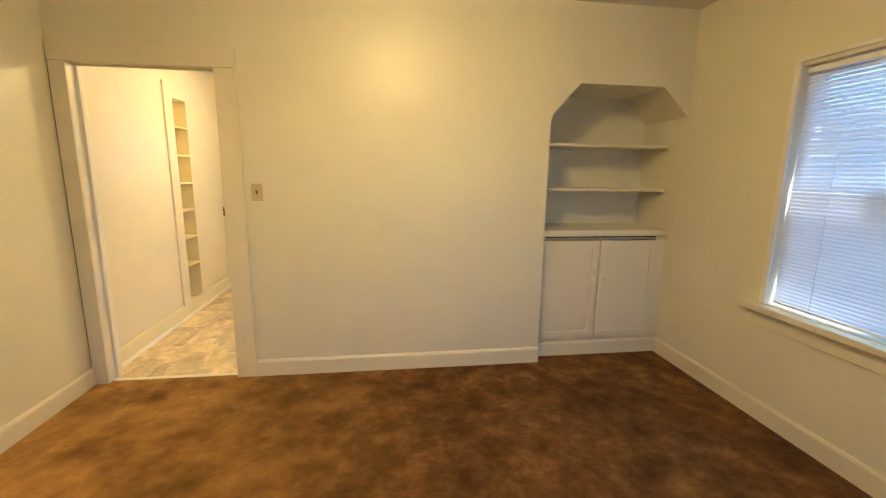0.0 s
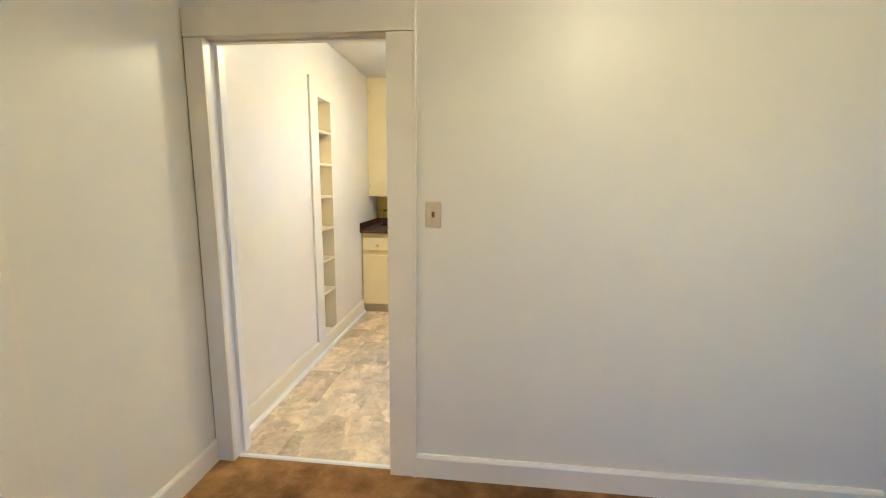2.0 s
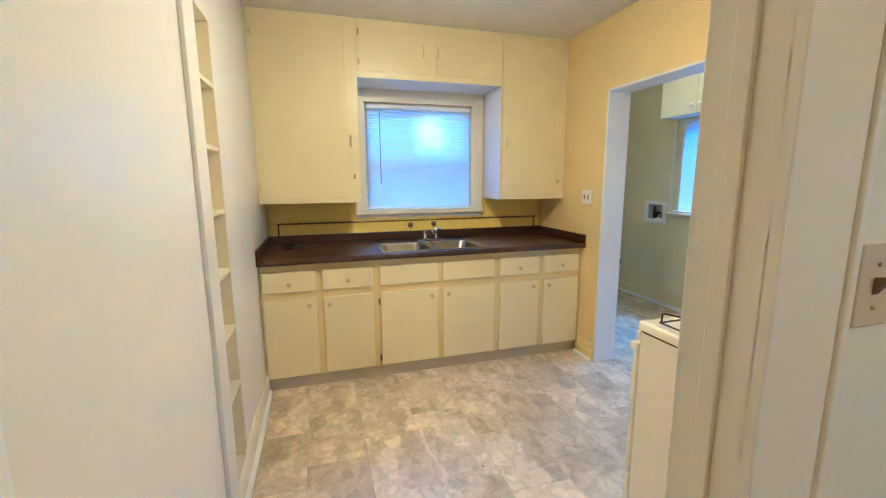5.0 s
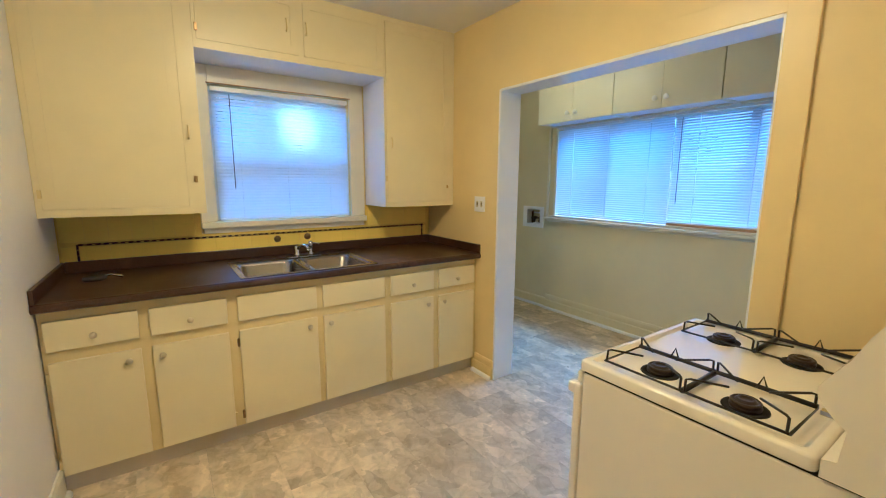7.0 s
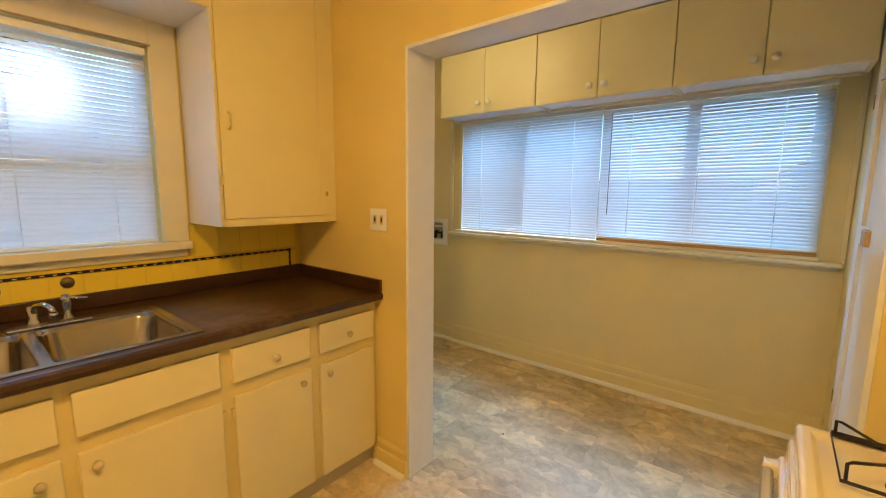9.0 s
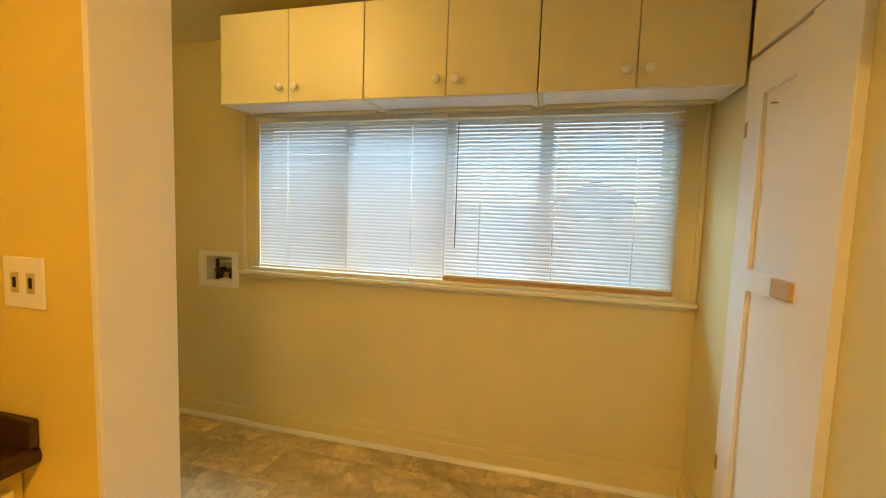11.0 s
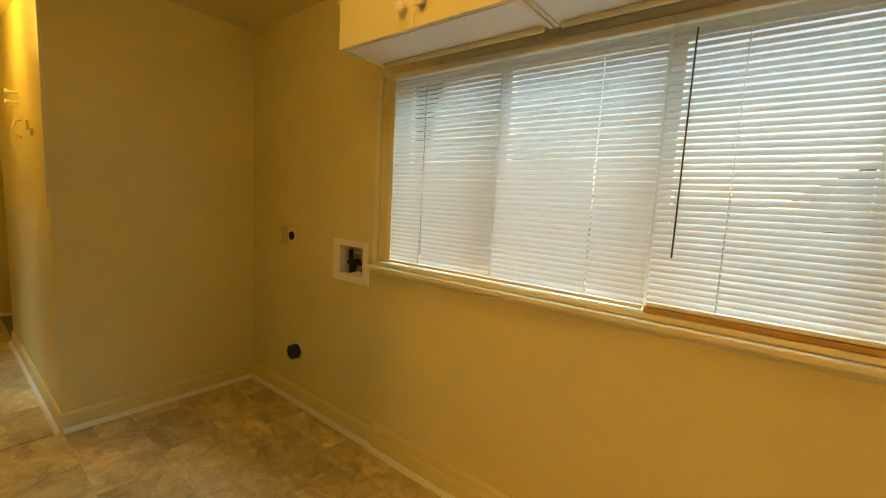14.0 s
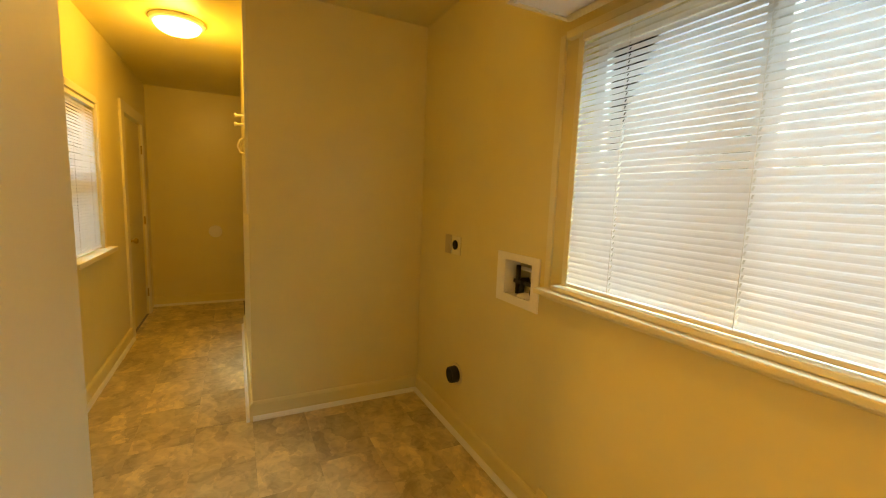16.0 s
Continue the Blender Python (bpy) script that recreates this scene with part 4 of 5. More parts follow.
pl = thing("wall_plug", (-0.855, KN - 0.02, 1.05), "tarnished metal pipe cover on the yellow tiles", "pipe cover")
part("disc", lathe(bmesh.new(), [(0.024, -0.009), (0.022, -0.018), (0.01, -0.024), (0.0001, -0.025)], (-0.855, KN, 1.045), "y", 16), BRONZE, pl)
pl = thing("wall_plug", (-0.645, KN - 0.02, 1.05), "tarnished metal pipe cover on the yellow tiles", "pipe cover")
part("disc", lathe(bmesh.new(), [(0.024, -0.009), (0.022, -0.018), (0.01, -0.024), (0.0001, -0.025)], (-0.645, KN, 1.05), "y", 16), BRONZE, pl)

st = thing("sink_stopper", (-1.83, 5.40, TOP), "small black sink stopper with a metal pull lying on the counter", "sink stopper")
part("disc", lathe(bmesh.new(), [(0.05, 0), (0.052, 0.008), (0.046, 0.02), (0.03, 0.026), (0.0001, 0.027)], (-1.84, 5.40, TOP + 0.001), "z", 20), RUBBER, st)
part("pull", tube(bmesh.new(), [(-1.81, 5.40, TOP + 0.012), (-1.77, 5.395, TOP + 0.024), (-1.735, 5.39, TOP + 0.012), (-1.72, 5.39, TOP + 0.006)], 0.006, 8), CHROME, st)

rnd = random.Random(4)
for x, y in ((-0.93, 4.12), (-0.88, 3.9), (-0.3, 4.32), (1.05, 4.6), (1.3, 5.2)):
    r = rnd.uniform(0.004, 0.007)
    solid("floor_crumb", lathe(bmesh.new(), [(r, 0), (r * 0.8, r * 0.5), (0.0001, r * 0.7)], (x, y, 0.0005), "z", 7, rnd.uniform(0.6, 1.0)), BURNER, "tiny dark crumb on the vinyl floor", "crumb", group="floor crumbs")

# ---- upper cabinets ----
UY = 5.304
UZ = 1.267


def upper(name_label, x0, x1, z0, z1, doors, stile=0.06, gap=0.0012, bright=()):
    c = thing("wall_cabinet", ((x0 + x1) / 2, 5.5, z0), name_label, "wall cabinet", "kitchen wall cabinets")
    parts("carcass_panel", [(x0, x1, UY + 0.02, KN - 0.001, z0, z0 + 0.018), (x0, x0 + 0.018, UY + 0.02, KN - 0.001, z0 + 0.018, z1), (x1 - 0.018, x1, UY + 0.02, KN - 0.001, z0 + 0.018, z1), (x0, x1, UY + 0.08, UY + 0.09, z0 + 0.018, z1)], CAB, c)
    # extra white faces put the window's light into the cabinet colour
    for spec in bright:
        part("window_return", box(*spec), TRIM_WHITE, c, "cabinet face by the window, painted white for the light on it")
    fr = []
    cuts = [x0] + [v for d in doors for v in d[:2]] + [x1]
    for p, q in zip(cuts[::2], cuts[1::2]):
        if q - p > 0.001:
            fr.append((p, q, UY, UY + 0.02, z0, z1))
    for p, q, a, b in doors:
        fr += [(p, q, UY, UY + 0.02, z0, a), (p, q, UY, UY + 0.02, b, z1)]
    part("face_frame", boxes(*fr), CAB, c)
    out = []
    for p, q, a, b in doors:
        out.append(panel_door(p + gap, q - gap, a + gap, b - gap, UY - 0.004, c, stile, CAB, 0.02, 0.004))
    return c, out


def pull(x, z, parent, h=0.07):
    return part("handle", tube(bmesh.new(), [(x, UY - 0.006, z + h / 2), (x, UY - 0.022, z + h / 2 - 0.006), (x, UY - 0.024, z), (x, UY - 0.022, z - h / 2 + 0.006), (x, UY - 0.006, z - h / 2)], 0.0045, 8), CAB_FRAME, parent, "painted metal pull")


cu, (da,) = upper("tall cream kitchen wall cabinet with one panelled door", KW + 0.001, -1.303, UZ, H - 0.001, [(-1.985, -1.385, 1.305, 2.52)], 0.05, bright=[(-1.303, -1.3005, UY + 0.003, KN - 0.02, UZ + 0.002, 2.157)])
pull(-1.36, 1.71, cu)
part("catch", box(-1.352, -1.335, UY - 0.012, UY, 1.44, 1.475, 0.002), BRASS, cu, "worn brass catch")
for q in ((-1.996, -1.98, UY - 0.012, UY, 1.36, 1.40), (-1.996, -1.98, UY - 0.012, UY, 2.38, 2.42),):
    part("hinge", box(*q, 0.002), CAB_FRAME, cu)
cm, dm = upper("shallow cream cabinet bridging above the sink window", -1.302, -0.179, 2.158, H - 0.001, [(-1.285, -0.745, 2.20, 2.52), (-0.715, -0.185, 2.20, 2.52)], 0.045, bright=[(-1.3, -0.181, UY + 0.003, KN - 0.02, 2.1555, 2.158)])
pull(-0.815, 2.36, dm[0])
pull(-0.70, 2.36, dm[1])
for q in ((-1.292, -1.278, UY - 0.012, UY, 2.24, 2.28), (-1.292, -1.278, UY - 0.012, UY, 2.44, 2.48),):
    part("hinge", box(*q, 0.002), BRASS, cm)
cr, (dc,) = upper("cream kitchen wall cabinet with one panelled door beside the window", -0.178, KE - 0.001, UZ, H - 0.001, [(-0.168, 0.37, 1.30, 2.52)], 0.05, 0.003, [(-0.1805, -0.178, UY + 0.003, KN - 0.02, UZ + 0.002, 2.155)])
pull(-0.13, 1.72, dc)
for q in ((-0.178, -0.162, UY - 0.012, UY, 1.45, 1.49),):
    part("hinge", box(*q, 0.002), CAB_FRAME, cr)
part("catch", box(0.345, 0.36, UY - 0.012, UY - 0.006, 1.40, 1.425, 0.002), BRASS, cr)

# outlet plate
op = thing("outlet_plate", (KE, 4.963, 1.29), "white double outlet plate on the cream wall", "outlet")
part("plate", box(KE - 0.007, KE, 4.905, 5.022, 1.235, 1.345, 0.003), WHITE_PLASTIC, op)
for y in (4.94, 4.987):
    part("socket", box(KE - 0.009, KE - 0.006, y - 0.011, y + 0.011, 1.268, 1.312, 0.001), IVORY, op)
    part("slot", box(KE - 0.0105, KE - 0.009, y - 0.006, y + 0.002, 1.28, 1.302), DARK, op)

# ---- stove ----
s = thing("gas_stove", (-0.118, 3.04, 0), "cream-white enamel gas stove with black grates", "stove")
X0, X1, Y0, Y1 = -0.48, 0.246, 2.727, 3.355
part("body", box(X0, X1, Y0, Y1, 0.06, 0.868, 0.006), ENAMEL, s)
part("plinth", box(X0 + 0.02, X1 - 0.02, Y0 + 0.02, Y1 - 0.03, 0, 0.06), DARK, s)
part("cooktop_seam", box(X0 + 0.003, X1 - 0.003, 2.705, Y1 - 0.003, 0.867, 0.8735), DARK, s)
ck = bmesh.new()
loops = []
for inset, z in ((0.001, 0.873), (-0.002, 0.8745), (-0.002, 0.876), (-0.002, 0.9005), (-0.001, 0.9035), (0.002, 0.906), (0.007, 0.9075), (0.009, 0.9075), (0.02, 0.9075), (0.022, 0.907), (0.03, 0.899), (0.033, 0.898), (0.06, 0.8975)):
    loops.append([(x, y, z) for x, y in rounded(X0 + inset, X1 - inset, 2.802 + inset, Y1 + 0.012 - inset, 0.014)])
loft(ck, loops)
part("cooktop", ck, ENAMEL, s)
burners = [(-0.345, 3.19), (-0.36, 2.968), (0.085, 3.195), (0.075, 2.975)]
for bx_, by_ in burners:
    w = part("burner_well", lathe(bmesh.new(), [(0.052, 0.0), (0.05, 0.003), (0.042, 0.001), (0.0001, 0.0008)], (bx_, by_, 0.8975), "z", 26), DARK, s)
    part("burner_head", lathe(bmesh.new(), [(0.034, 0), (0.036, 0.006), (0.031, 0.009), (0.034, 0.012), (0.034, 0.017), (0.030, 0.020), (0.029, 0.018), (0.023, 0.0185), (0.021, 0.022), (0.015, 0.023), (0.013, 0.020), (0.0001, 0.0205)], (bx_, by_, 0.899), "z", 24), BURNER, w, "scorched burner head")


def grate(cx):
    g = part("grate", bmesh.new(), IRON, s, "black wire grate over two burners")
    x0, x1, y0, y1 = cx - 0.095, cx + 0.095, 2.858, 3.312
    z = 0.912
    bm = bmesh.new()
    tube(bm, [(x0, y0, z), (x1, y0, z), (x1, y1, z), (x0, y1, z), (x0, y0, z)], 0.0038, 6)
    ym = (y0 + y1) / 2
    tube(bm, [(x0, ym, z), (x1, ym, z)], 0.0075, 6)
    tube(bm, [(x1, y0, z + 0.003), (x1, y1, z + 0.003)], 0.0068, 6)
    part("frame", bm, IRON, g)
    for c0, c1 in ((y0, ym), (ym, y1)):
        c = (c0 + c1) / 2
        for px, sx in ((x0, 1), (x1, -1)):
            for py, sy in ((c0 + 0.006, 1), (c1 - 0.006, -1)):
                part("prong", tube(bmesh.new(), [(px, py, z), (px + 0.003 * sx, py, z + 0.034), (px + 0.010 * sx, py + 0.008 * sy, z + 0.036), (cx - 0.026 * sx, c - 0.034 * sy, z + 0.026)], 0.0032, 6), IRON, g)
        part("prong", tube(bmesh.new(), [(x1, c - 0.012, z), (x1, c, z + 0.034), (x1 - 0.006, c + 0.012, z)], 0.003, 6), IRON, g)


grate(-0.34)
grate(0.125)
bg = bmesh.new()
prism(bg, "x", X0 - 0.0055, X1 + 0.0055, [(2.70, 0.874), (2.795, 0.874), (2.795, 0.912), (2.772, 0.918), (2.766, 0.985), (2.79, 1.005), (2.814, 1.035), (2.816, 1.055), (2.80, 1.085), (2.776, 1.125), (2.756, 1.175), (2.742, 1.20), (2.70, 1.212)])
part("backguard", bg, ENAMEL, s, "curved enamel backguard")
part("hinge_clip", box(X0 + 0.03, X0 + 0.05, 2.775, 2.815, 0.985, 0.995, 0.002), CHROME, s)
part("rear_panel", box(X0 + 0.002, X1 - 0.002, 2.70, 2.7265, 0.06, 0.8665), ENAMEL, s)
# black panel put in for the shadowed gap between stove and wall
part("back_cover", box(X0 + 0.004, X1 - 0.004, 2.635, 2.6995, 0.06, 1.17, 0.004), IRON, s, "black panel standing in for the dark gap behind the stove")
od = part("oven_door", box(X0 + 0.003, X1 - 0.003, Y1 + 0.006, Y1 + 0.036, 0.27, 0.82, 0.008), ENAMEL, s)
part("broiler_door", box(X0 + 0.003, X1 - 0.003, Y1 + 0.006, Y1 + 0.036, 0.07, 0.262, 0.008), ENAMEL, s)
part("control_panel", box(X0 + 0.003, X1 - 0.003, Y1 + 0.004, Y1 + 0.024, 0.826, 0.868, 0.008), ENAMEL, s)
part("handle", tube(bmesh.new(), [(X0 + 0.03, Y1 + 0.055, 0.79), (X1 - 0.03, Y1 + 0.055, 0.79)], 0.012, 10), ENAMEL, od, "white bar handle")
for hx in (X0 + 0.03, X1 - 0.03):
    part("handle_bracket", box(hx - 0.016, hx + 0.016, Y1 + 0.03, Y1 + 0.065, 0.775, 0.81, 0.005), ENAMEL, od)

# ---- laundry wall cabinets ----
CX, CB, CZ0, CZ1 = 1.695, 1.945, 2.016, 2.475
ly = [5.631, 4.80, 3.967, 3.165]
for k in range(3):
    y1, y0 = ly[k] - 0.003, ly[k + 1] + 0.003
    c = thing("laundry_cabinet", (1.9, (y0 + y1) / 2, CZ0), "cream flat two-door wall cabinet above the laundry window", "wall cabinet", "laundry wall cabinets")
    parts("carcass_panel", [(CX + 0.018, CB, y0, y0 + 0.016, CZ0, CZ1), (CX + 0.018, CB, y1 - 0.016, y1, CZ0, CZ1), (CX + 0.018, CB, y0 + 0.016, y1 - 0.016, CZ1 - 0.016, CZ1), (CB - 0.012, CB, y0 + 0.016, y1 - 0.016, CZ0 + 0.012, CZ1 - 0.016)], LAUNDRY_CAB, c)
    part("hanging_rail", box(CB, LX - 0.001, y0 + 0.05, y1 - 0.05, CZ1 - 0.16, CZ1 - 0.02), LAUNDRY_CAB, c)
    part("bottom_panel", box(CX + 0.019, CB - 0.013, y0 + 0.017, y1 - 0.017, CZ0 + 0.004, CZ0 + 0.0119), TRIM_WHITE, c)
    part("front_lip", box(CX + 0.019, CX + 0.032, y0 + 0.017, y1 - 0.017, CZ0 - 0.002, CZ0 + 0.0039, 0.001), TRIM_WHITE, c)
    part("back_strip", tube(bmesh.new(), [(CB - 0.02, y0 + 0.03, CZ0 - 0.004), (CB - 0.02, y1 - 0.03, CZ0 - 0.004)], 0.011, 8), LAUNDRY_CAB, c, "rounded cream moulding strip")
    ym = (y0 + y1) / 2
    for j, (p, q) in enumerate(((ym + 0.002, y1), (y0, ym - 0.002))):
        d = part("door", box(CX, CX + 0.018, p, q, CZ0 + (0.0 if k < 2 else 0.002 * j), CZ1, 0.002), LAUNDRY_CAB, c)
        ky = p + 0.042 if j == 0 else q - 0.042
        knob((CX, ky, 2.09), "x", -1, 0.021, WHITE_PLASTIC, d)

# ---- washer box, sockets and vent ----
wb = thing("washer_outlet_box", (LX, 6.05, 1.05), "white recessed washer supply box with valves", "washer box")
part("face", wall_mesh("x", LX - 0.008, LX - 0.0005, 5.89, 6.21, 0.927, 1.171, [(5.942, 6.145, 0.969, 1.136)]), WHITE_PLASTIC, wb)
part("recess_back", box(LX + 0.085, LX + 0.09, 5.936, 6.151, 0.963, 1.142), IVORY, wb)
parts("recess_side", [(LX, LX + 0.085, 5.936, 5.941, 0.963, 1.142), (LX, LX + 0.085, 6.146, 6.151, 0.963, 1.142), (LX, LX + 0.085, 5.941, 6.146, 0.963, 0.968), (LX, LX + 0.085, 5.941, 6.146, 1.137, 1.142)], WHITE_PLASTIC, wb)
for y in (6.0, 6.08):
    v = part("valve", lathe(bmesh.new(), [(0.018, 0.085), (0.018, 0.05), (0.011, 0.045), (0.011, 0.03), (0.0001, 0.029)], (LX, y, 1.035), "x", 12), BURNER, wb)
    part("valve_handle", box(LX + 0.02, LX + 0.032, y - 0.03, y + 0.03, 1.026, 1.044, 0.003), RUBBER, v)
    part("hose_end", tube(bmesh.new(), [(LX + 0.06, y, 1.03), (LX + 0.05, y, 1.0), (LX + 0.05, y, 0.97)], 0.013, 8), RUBBER, v)
part("supply_pipe", tube(bmesh.new(), [(LX + 0.06, 5.96, 1.095), (LX + 0.06, 6.12, 1.095)], 0.009, 8), WHITE_PLASTIC, wb)
part("pipe_stub", tube(bmesh.new(), [(LX + 0.045, 6.105, 0.97), (LX + 0.045, 6.105, 1.11)], 0.012, 8), BURNER, wb)
part("plaster_crumbs", lathe(bmesh.new(), [(0.04, 0), (0.03, 0.01), (0.012, 0.018), (0.0001, 0.02)], (LX + 0.04, 6.03, 0.968), "z", 9, 1.4), WHITE_PLASTIC, wb)

ro = thing("dryer_outlet", (LX, 6.66, 1.14), "ivory plate with a round black dryer socket", "outlet")
part("plate", box(LX - 0.006, LX, 6.605, 6.712, 1.085, 1.195, 0.002), LAUNDRY_CAB, ro)
part("socket", lathe(bmesh.new(), [(0.029, -0.005), (0.028, -0.012), (0.02, -0.013), (0.0001, -0.012)], (LX, 6.665, 1.142), "x", 20), DARK, ro)
so = thing("metal_cover_plate", (LX, 6.75, 1.14), "narrow grey metal cover plate on the wall", "cover plate")
part("plate", box(LX - 0.012, LX, 6.72, 6.79, 1.082, 1.197, 0.003), TOE, so)
dv = thing("dryer_vent", (LX, 6.59, 0.363), "black plastic dryer vent stub in the wall", "vent")
part("pipe", lathe(bmesh.new(), [(0.05, 0.0), (0.048, -0.05), (0.042, -0.052), (0.04, -0.01), (0.0001, -0.008)], (LX, 6.59, 0.363), "x", 22), RUBBER, dv)
part("collar", lathe(bmesh.new(), [(0.066, -0.001), (0.063, -0.006), (0.05, -0.007)], (LX, 6.59, 0.363), "x", 22), LAUNDRY_CAB, dv)

# ---- porch fittings ----
wp = thing("round_wall_plate", (0.72, FN, 0.897), "round white blank plate on the cream end wall", "cover plate")
part("disc", lathe(bmesh.new(), [(0.075, -0.001), (0.074, -0.006), (0.066, -0.009), (0.0001, -0.0095)], (0.72, FN, 0.897), "y", 28), WHITE_PLASTIC, wp)
cs = thing("corner_strip", (1.0, PN, 1.28), "cream wooden strip on the upper closet corner", "trim strip")
part("strip", box(1.0, 1.018, PN - 0.012, PN + 0.03, 1.28, 2.54, 0.003), LAUNDRY_CAB, cs)
for z in (1.98, 1.915):
    hk = thing("coat_hook", (1.015, 8.1, z), "small white peg on the closet wall", "hook", "closet pegs")
    part("peg", lathe(bmesh.new(), [(0.012, 0), (0.009, -0.02), (0.009, -0.045), (0.016, -0.052), (0.016, -0.062), (0.0001, -0.066)], (1.015, 8.1, z), "x", 12), WHITE_PLASTIC, hk)
ch = thing("cable_loop", (1.01, 8.0, 1.73), "small pale cable loop on the closet wall", "cable")
part("loop", tube(bmesh.new(), [(1.015, 8.0, 1.80), (0.985, 8.0, 1.79), (0.97, 8.0, 1.745), (0.985, 8.0, 1.70), (1.012, 8.0, 1.69)], 0.006, 8), WHITE_PLASTIC, ch)
for y, z, s_ in ((7.75, 1.75, 0.03), (7.6, 1.7, 0.02)):
    br = thing("wall_bracket", (1.01, y, z), "small cream painted metal bracket on the closet wall", "bracket", "closet brackets")
    part("plate", box(1.0, 1.014, y - 0.012, y + 0.012, z - s_, z + s_, 0.002), LAUNDRY_CAB, br)

ceiling_light(0.62, 8.0, H, "lit round frosted-glass ceiling light on the porch")
ceiling_light(-0.98, 3.85, H, "lit round frosted-glass kitchen ceiling light")
# unseen fixture added to go with the laundry fill bulb
ceiling_light(1.0, 5.1, H, "added unseen frosted-glass ceiling light that brightens the laundry")
ceiling_light(0.03, 1.05, H + 0.03, "lit round frosted-glass living-room ceiling light")

# ---- outside ----
solid("ground", box(-400, 400, -400, 400, -0.75, -0.6), ASPHALT, "dry pale ground around the house", "ground", "structure")
nh = thing("neighbour_house", (27, 1.5, -0.6), "pale stucco neighbouring house with an orange tile gable roof", "house")
part("wall", wall_mesh("x", 24.0, 24.25, -0.1, 3.1, -0.6, 2.5, [(0.4, 1.1, 0.8, 1.7), (1.9, 2.6, 0.8, 1.7)]), STUCCO, nh)
part("gable", prism(bmesh.new(), "x", 24.0, 24.25, [(-0.1, 2.5), (3.1, 2.5), (1.5, 3.42)]), STUCCO, nh)
part("wall", boxes((24.25, 31, -0.1, 0.15, -0.6, 2.5), (24.25, 31, 2.85, 3.1, -0.6, 2.5)), STUCCO, nh)
part("roof", prism(bmesh.new(), "x", 23.5, 31.4, [(-0.6, 2.3), (1.5, 3.52), (3.6, 2.3), (3.6, 2.44), (1.5, 3.68), (-0.6, 2.44)]), ROOFTILE, nh)
for y0, y1 in ((0.4, 1.1), (1.9, 2.6)):
    wn_ = part("window", boxes((24.05, 24.12, y0, y0 + 0.07, 0.8, 1.7), (24.05, 24.12, y1 - 0.07, y1, 0.8, 1.7), (24.05, 24.12, y0 + 0.07, y1 - 0.07, 0.8, 0.87), (24.05, 24.12, y0 + 0.07, y1 - 0.07, 1.63, 1.7)), TRIM_WHITE, nh)
    part("pane", box(24.08, 24.09, y0 + 0.07, y1 - 0.07, 0.87, 1.63), RUBBER, wn_)
ng = thing("neighbour_garage", (27, 8, -0.6), "long pale stucco garage with a low weathered roof", "garage")
part("wall", wall_mesh("x", 24.0, 24.2, 4.5, 12.0, -0.6, 2.05, [(5.2, 7.6, -0.6, 1.5), (9.2, 10.0, 0.6, 1.4)]), STUCCO, ng)
part("wall", boxes((24.2, 30, 4.5, 4.7, -0.6, 2.05), (24.2, 30, 11.8, 12.0, -0.6, 2.05)), STUCCO, ng)
part("roof", prism(bmesh.new(), "y", 4.2, 12.3, [(23.5, 2.05), (30.4, 2.35), (30.4, 2.5), (23.5, 2.2)]), PALEWOOD, ng)
part("garage_door", box(24.08, 24.14, 5.2, 7.6, -0.6, 1.5), TRIM_WHITE, ng)
part("pane", box(24.1, 24.11, 9.2, 10.0, 0.6, 1.4), RUBBER, ng)
pr = thing("porch_railing", (4.4, 4, -0.6), "grey painted railing outside the laundry window", "railing")
part("top_rail", box(4.36, 4.44, 1.4, 5.6, 1.17, 1.25, 0.005), RAILMAT, pr)
for y in (1.5, 2.6, 3.05, 4.1, 5.5):
    part("post", box(4.36, 4.43, y - 0.035, y + 0.035, -0.6, 1.169, 0.004), RAILMAT, pr)
fn = thing("board_fence", (-1, 9.5, -0.6), "weathered board fence behind the kitchen", "fence")
me_board = mesh_of("board", box(-0.068, 0.068, -0.01, 0.01, -0.6, 1.25, 0.003), PALEWOOD)
for i in range(36):
    piece("board", me_board, fn, pose(-5.4 + i * 0.145, 9.0 + 0.006 * (i % 3), 0.02 * math.sin(i * 1.7)))
part("rail", boxes((-5.5, -0.15, 9.02, 9.06, 0.0, 0.09), (-5.5, -0.15, 9.02, 9.06, 0.8, 0.89)), PALEWOOD, fn)


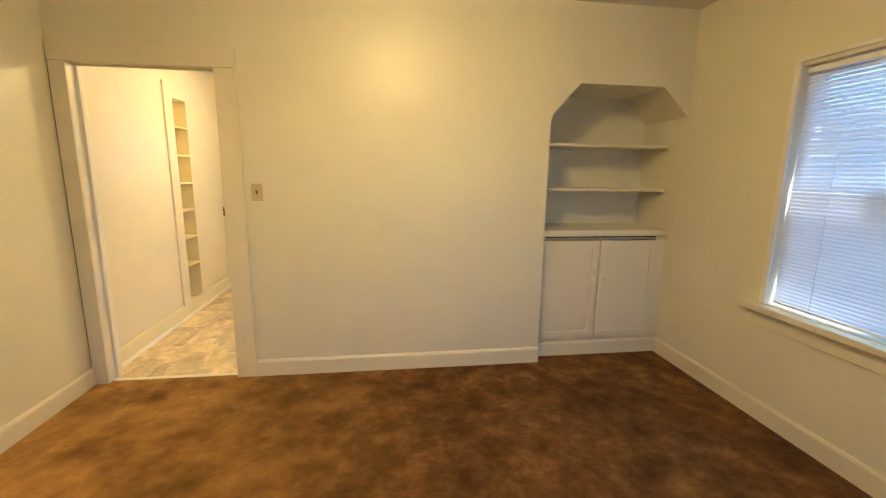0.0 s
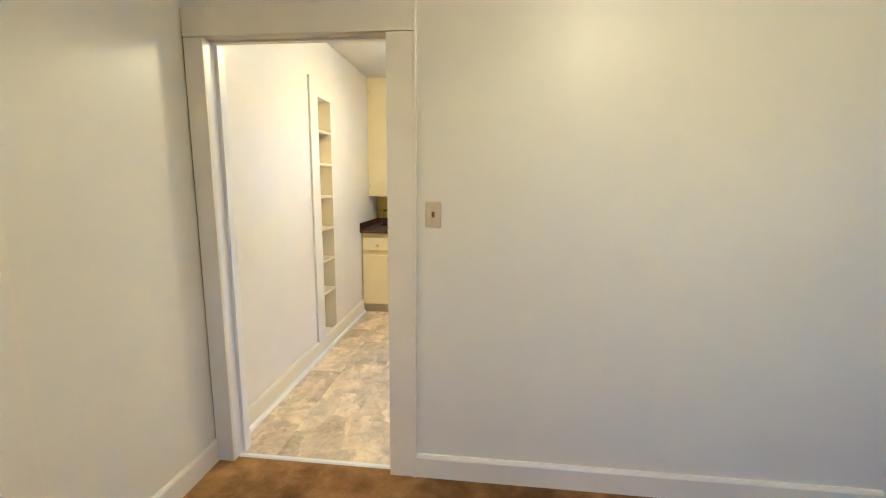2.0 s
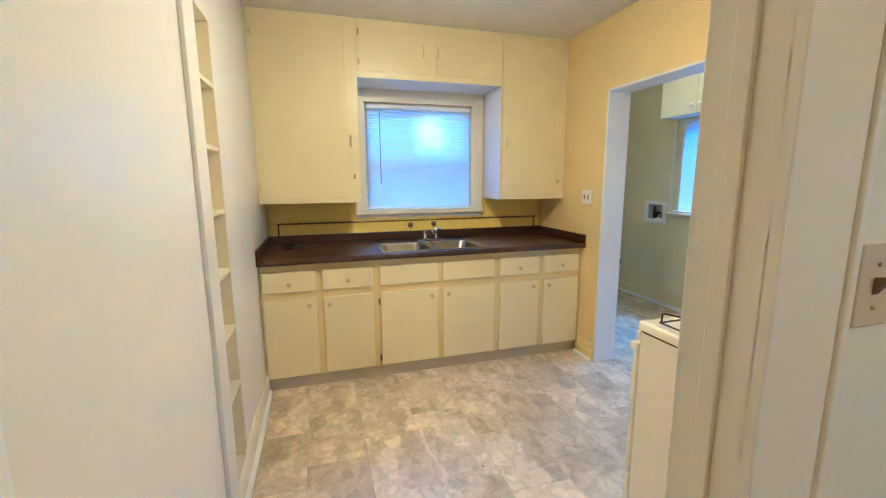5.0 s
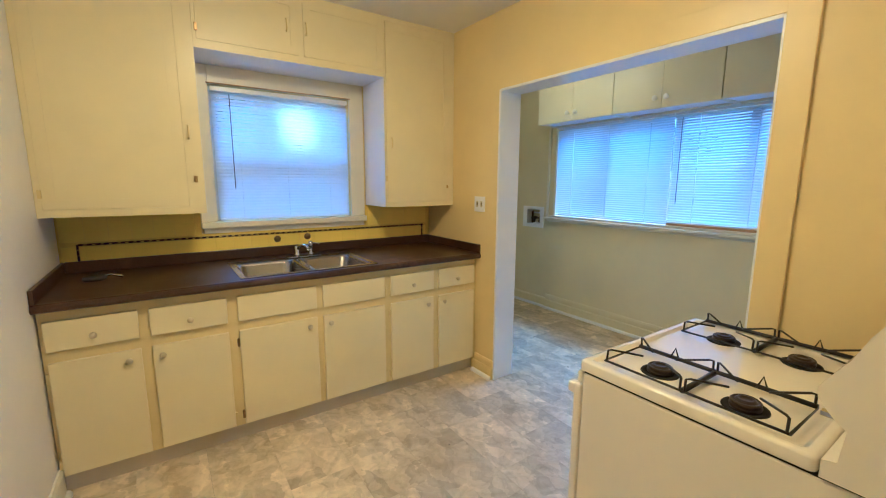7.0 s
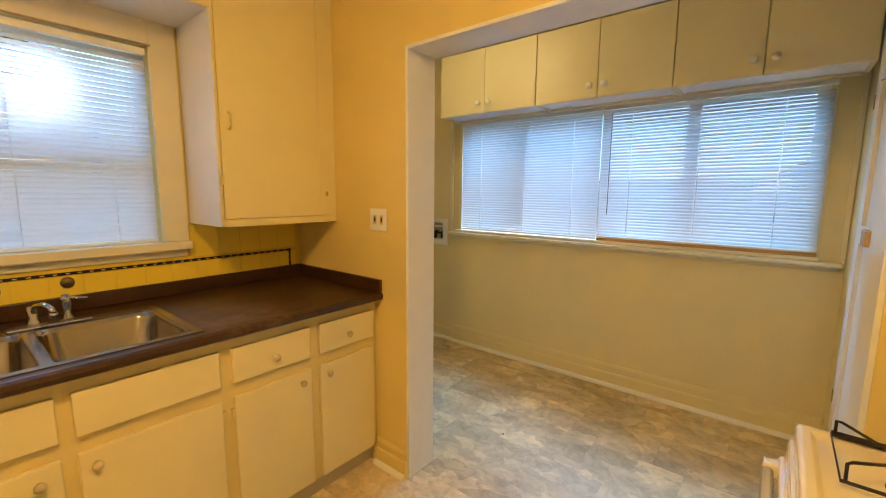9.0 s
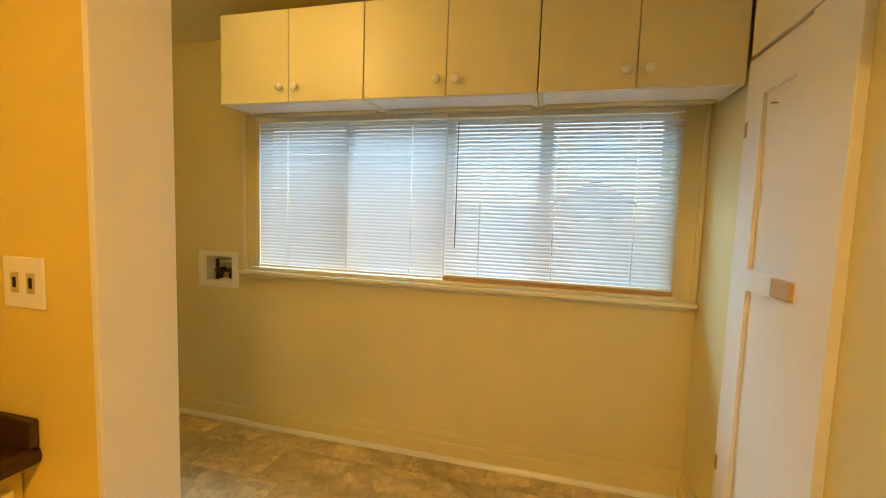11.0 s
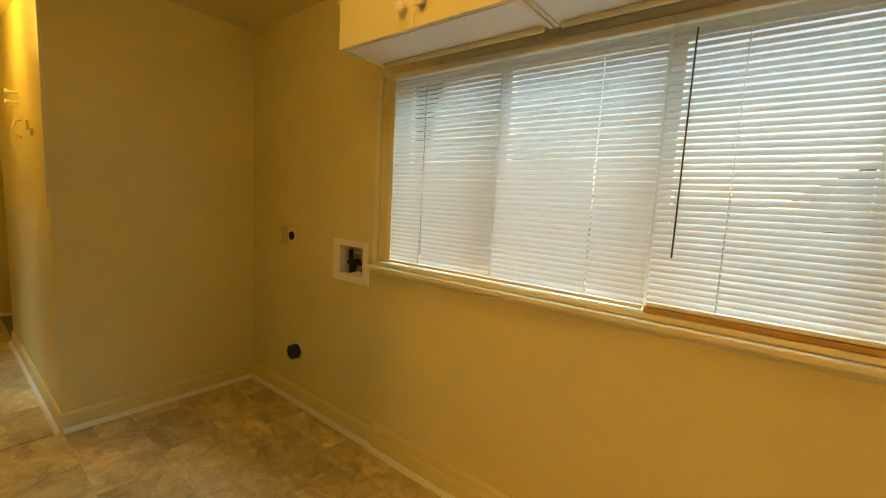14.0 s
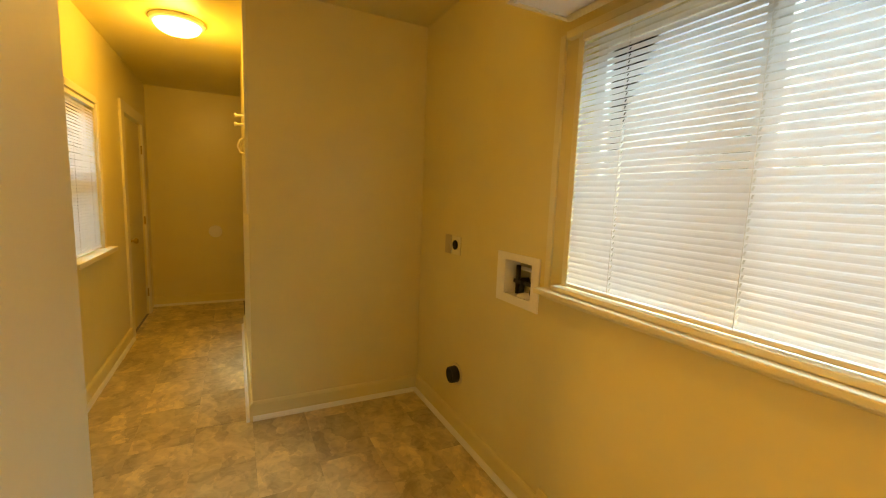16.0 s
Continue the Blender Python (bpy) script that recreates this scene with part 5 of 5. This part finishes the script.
def tree(x, y, h, spread, seed, count=1500):
    rnd = random.Random(seed)
    t = thing("tree", (x, y, -0.6), "leafy green garden tree with a grey trunk", "tree", "garden trees")
    bm = bmesh.new()
    tube(bm, [(x, y, -0.6), (x + 0.05, y - 0.03, h * 0.25), (x - 0.04, y + 0.05, h * 0.5), (x + 0.06, y, h * 0.75)], 0.13, 9)
    tips = []
    for i in range(9):
        a, e = rnd.uniform(0, 6.28), rnd.uniform(0.2, 0.8)
        z0 = h * rnd.uniform(0.3, 0.7)
        p1 = Vector((x + math.cos(a) * spread * 0.45, y + math.sin(a) * spread * 0.45, z0 + e * h * 0.2))
        p2 = Vector((x + math.cos(a) * spread * 0.85, y + math.sin(a) * spread * 0.85, z0 + e * h * 0.38))
        tube(bm, [(x, y, z0), tuple(p1), tuple(p2)], 0.035, 6)
        tips += [p1, p2, (p1 + p2) / 2]
    tips.append(Vector((x, y, h)))
    part("trunk", bm, BARK, t)
    lv = bmesh.new()
    for i in range(count):
        c = rnd.choice(tips) + Vector((rnd.gauss(0, 0.4), rnd.gauss(0, 0.4), rnd.gauss(0, 0.34)))
        r = Euler((rnd.uniform(0, 6.28), rnd.uniform(0, 6.28), rnd.uniform(0, 6.28))).to_matrix()
        sc = rnd.uniform(0.06, 0.13)
        lv.faces.new([lv.verts.new(c + r @ Vector(q) * sc) for q in ((-1, 0, 0), (0, -0.45, 0.1), (1.1, 0, 0), (0, 0.45, 0.1))])
    part("crown", lv, LEAF, t)


tree(17.0, 12.5, 4.2, 1.9, 3)
tree(15.0, 19.0, 4.8, 2.2, 5)
tree(-1.9, 11.2, 5.2, 2.0, 8)
tree(21.0, -3.2, 3.6, 1.5, 11)
tree(-2.5, 8.0, 3.6, 1.3, 14, 900)

# ---- yellow wall tiles and black liner ----
tl = thing("tile_backsplash", (-0.8, KN, 1.0), "yellow glazed tile backsplash with a black liner strip", "backsplash")
part("grout_bed", boxes((KW + 0.001, KE - 0.001, KN - 0.006, KN - 0.0005, 0.99, 1.108), (KW + 0.001, -1.315, KN - 0.006, KN - 0.0005, 1.108, 1.266), (-0.183, KE - 0.001, KN - 0.006, KN - 0.0005, 1.108, 1.266)), GROUT, tl)
TP = 0.108
me_t = mesh_of("tile", box(-TP / 2 + 0.0004, TP / 2 - 0.0004, -0.0035, 0, -0.0425, 0.0425, 0.0015), TILE)
me_u = mesh_of("tile", box(-TP / 2 + 0.0004, TP / 2 - 0.0004, -0.0035, 0, -0.0795, 0.0795, 0.0015), TILE)
ncol = 22
for i in range(ncol):
    x = KW + 0.012 + TP / 2 + i * TP
    piece("tile", me_t, tl, pose(x, KN - 0.0062, 1.034))
    if x < -1.315 - TP / 2 + 0.03 or x > -0.183 + TP / 2 - 0.03:
        piece("tile", me_u, tl, pose(x, KN - 0.0062, 1.182))
me_l = mesh_of("liner", box(-0.0185, 0.0185, -0.005, 0, -0.0062, 0.0062, 0.001), TILE_BLACK)
me_d = mesh_of("liner_dot", box(-0.006, 0.006, -0.0058, -0.003, -0.0018, 0.0018, 0.0005), TILE)
nl = 60
for i in range(nl):
    x = -1.905 + i * (2.236 / (nl - 1))
    piece("liner", me_l, tl, pose(x, KN - 0.0062, 1.086))
    piece("liner_dot", me_d, tl, pose(x + 0.012, KN - 0.0062, 1.086))
me_v = mesh_of("liner", box(-0.0055, 0.0055, -0.005, 0, -0.015, 0.015, 0.001), TILE_BLACK)
for x in (-1.926, 0.338):
    for z in (1.01, 1.042, 1.074):
        piece("liner", me_v, tl, pose(x, KN - 0.0098, z))

# ---- vinyl floor tiles ----
TX, TY = 0.305, 0.457
me_f = {}


def floor_area(x0, x1, y0, y1):
    i = math.floor((x0 + 1.732) / TX)
    while i * TX - 1.732 < x1:
        p, q = max(i * TX - 1.732, x0), min((i + 1) * TX - 1.732, x1)
        off = (i % 3) * TY / 3 + 0.04
        j = math.floor((y0 - off) / TY)
        while j * TY + off < y1:
            a, b = max(j * TY + off, y0), min((j + 1) * TY + off, y1)
            if q - p > 0.01 and b - a > 0.01:
                key = (round(q - p, 3), round(b - a, 3))
                if key not in me_f:
                    w, d = key[0] / 2 - 0.0004, key[1] / 2 - 0.0004
                    me_f[key] = mesh_of("tile", box(-w, w, -d, d, -0.004, 0.0), VINYL)
                piece("tile", me_f[key], floor_k, pose((p + q) / 2, (a + b) / 2, 0.0))
            j += 1
        i += 1


floor_area(KW, KE + 0.09, WN + 0.04, KN)
floor_area(KE + 0.09, LX, LS, KN + 0.13)
floor_area(0.055, LX, KN + 0.13, PN)
floor_area(0.055, 1.015, PN, FN)
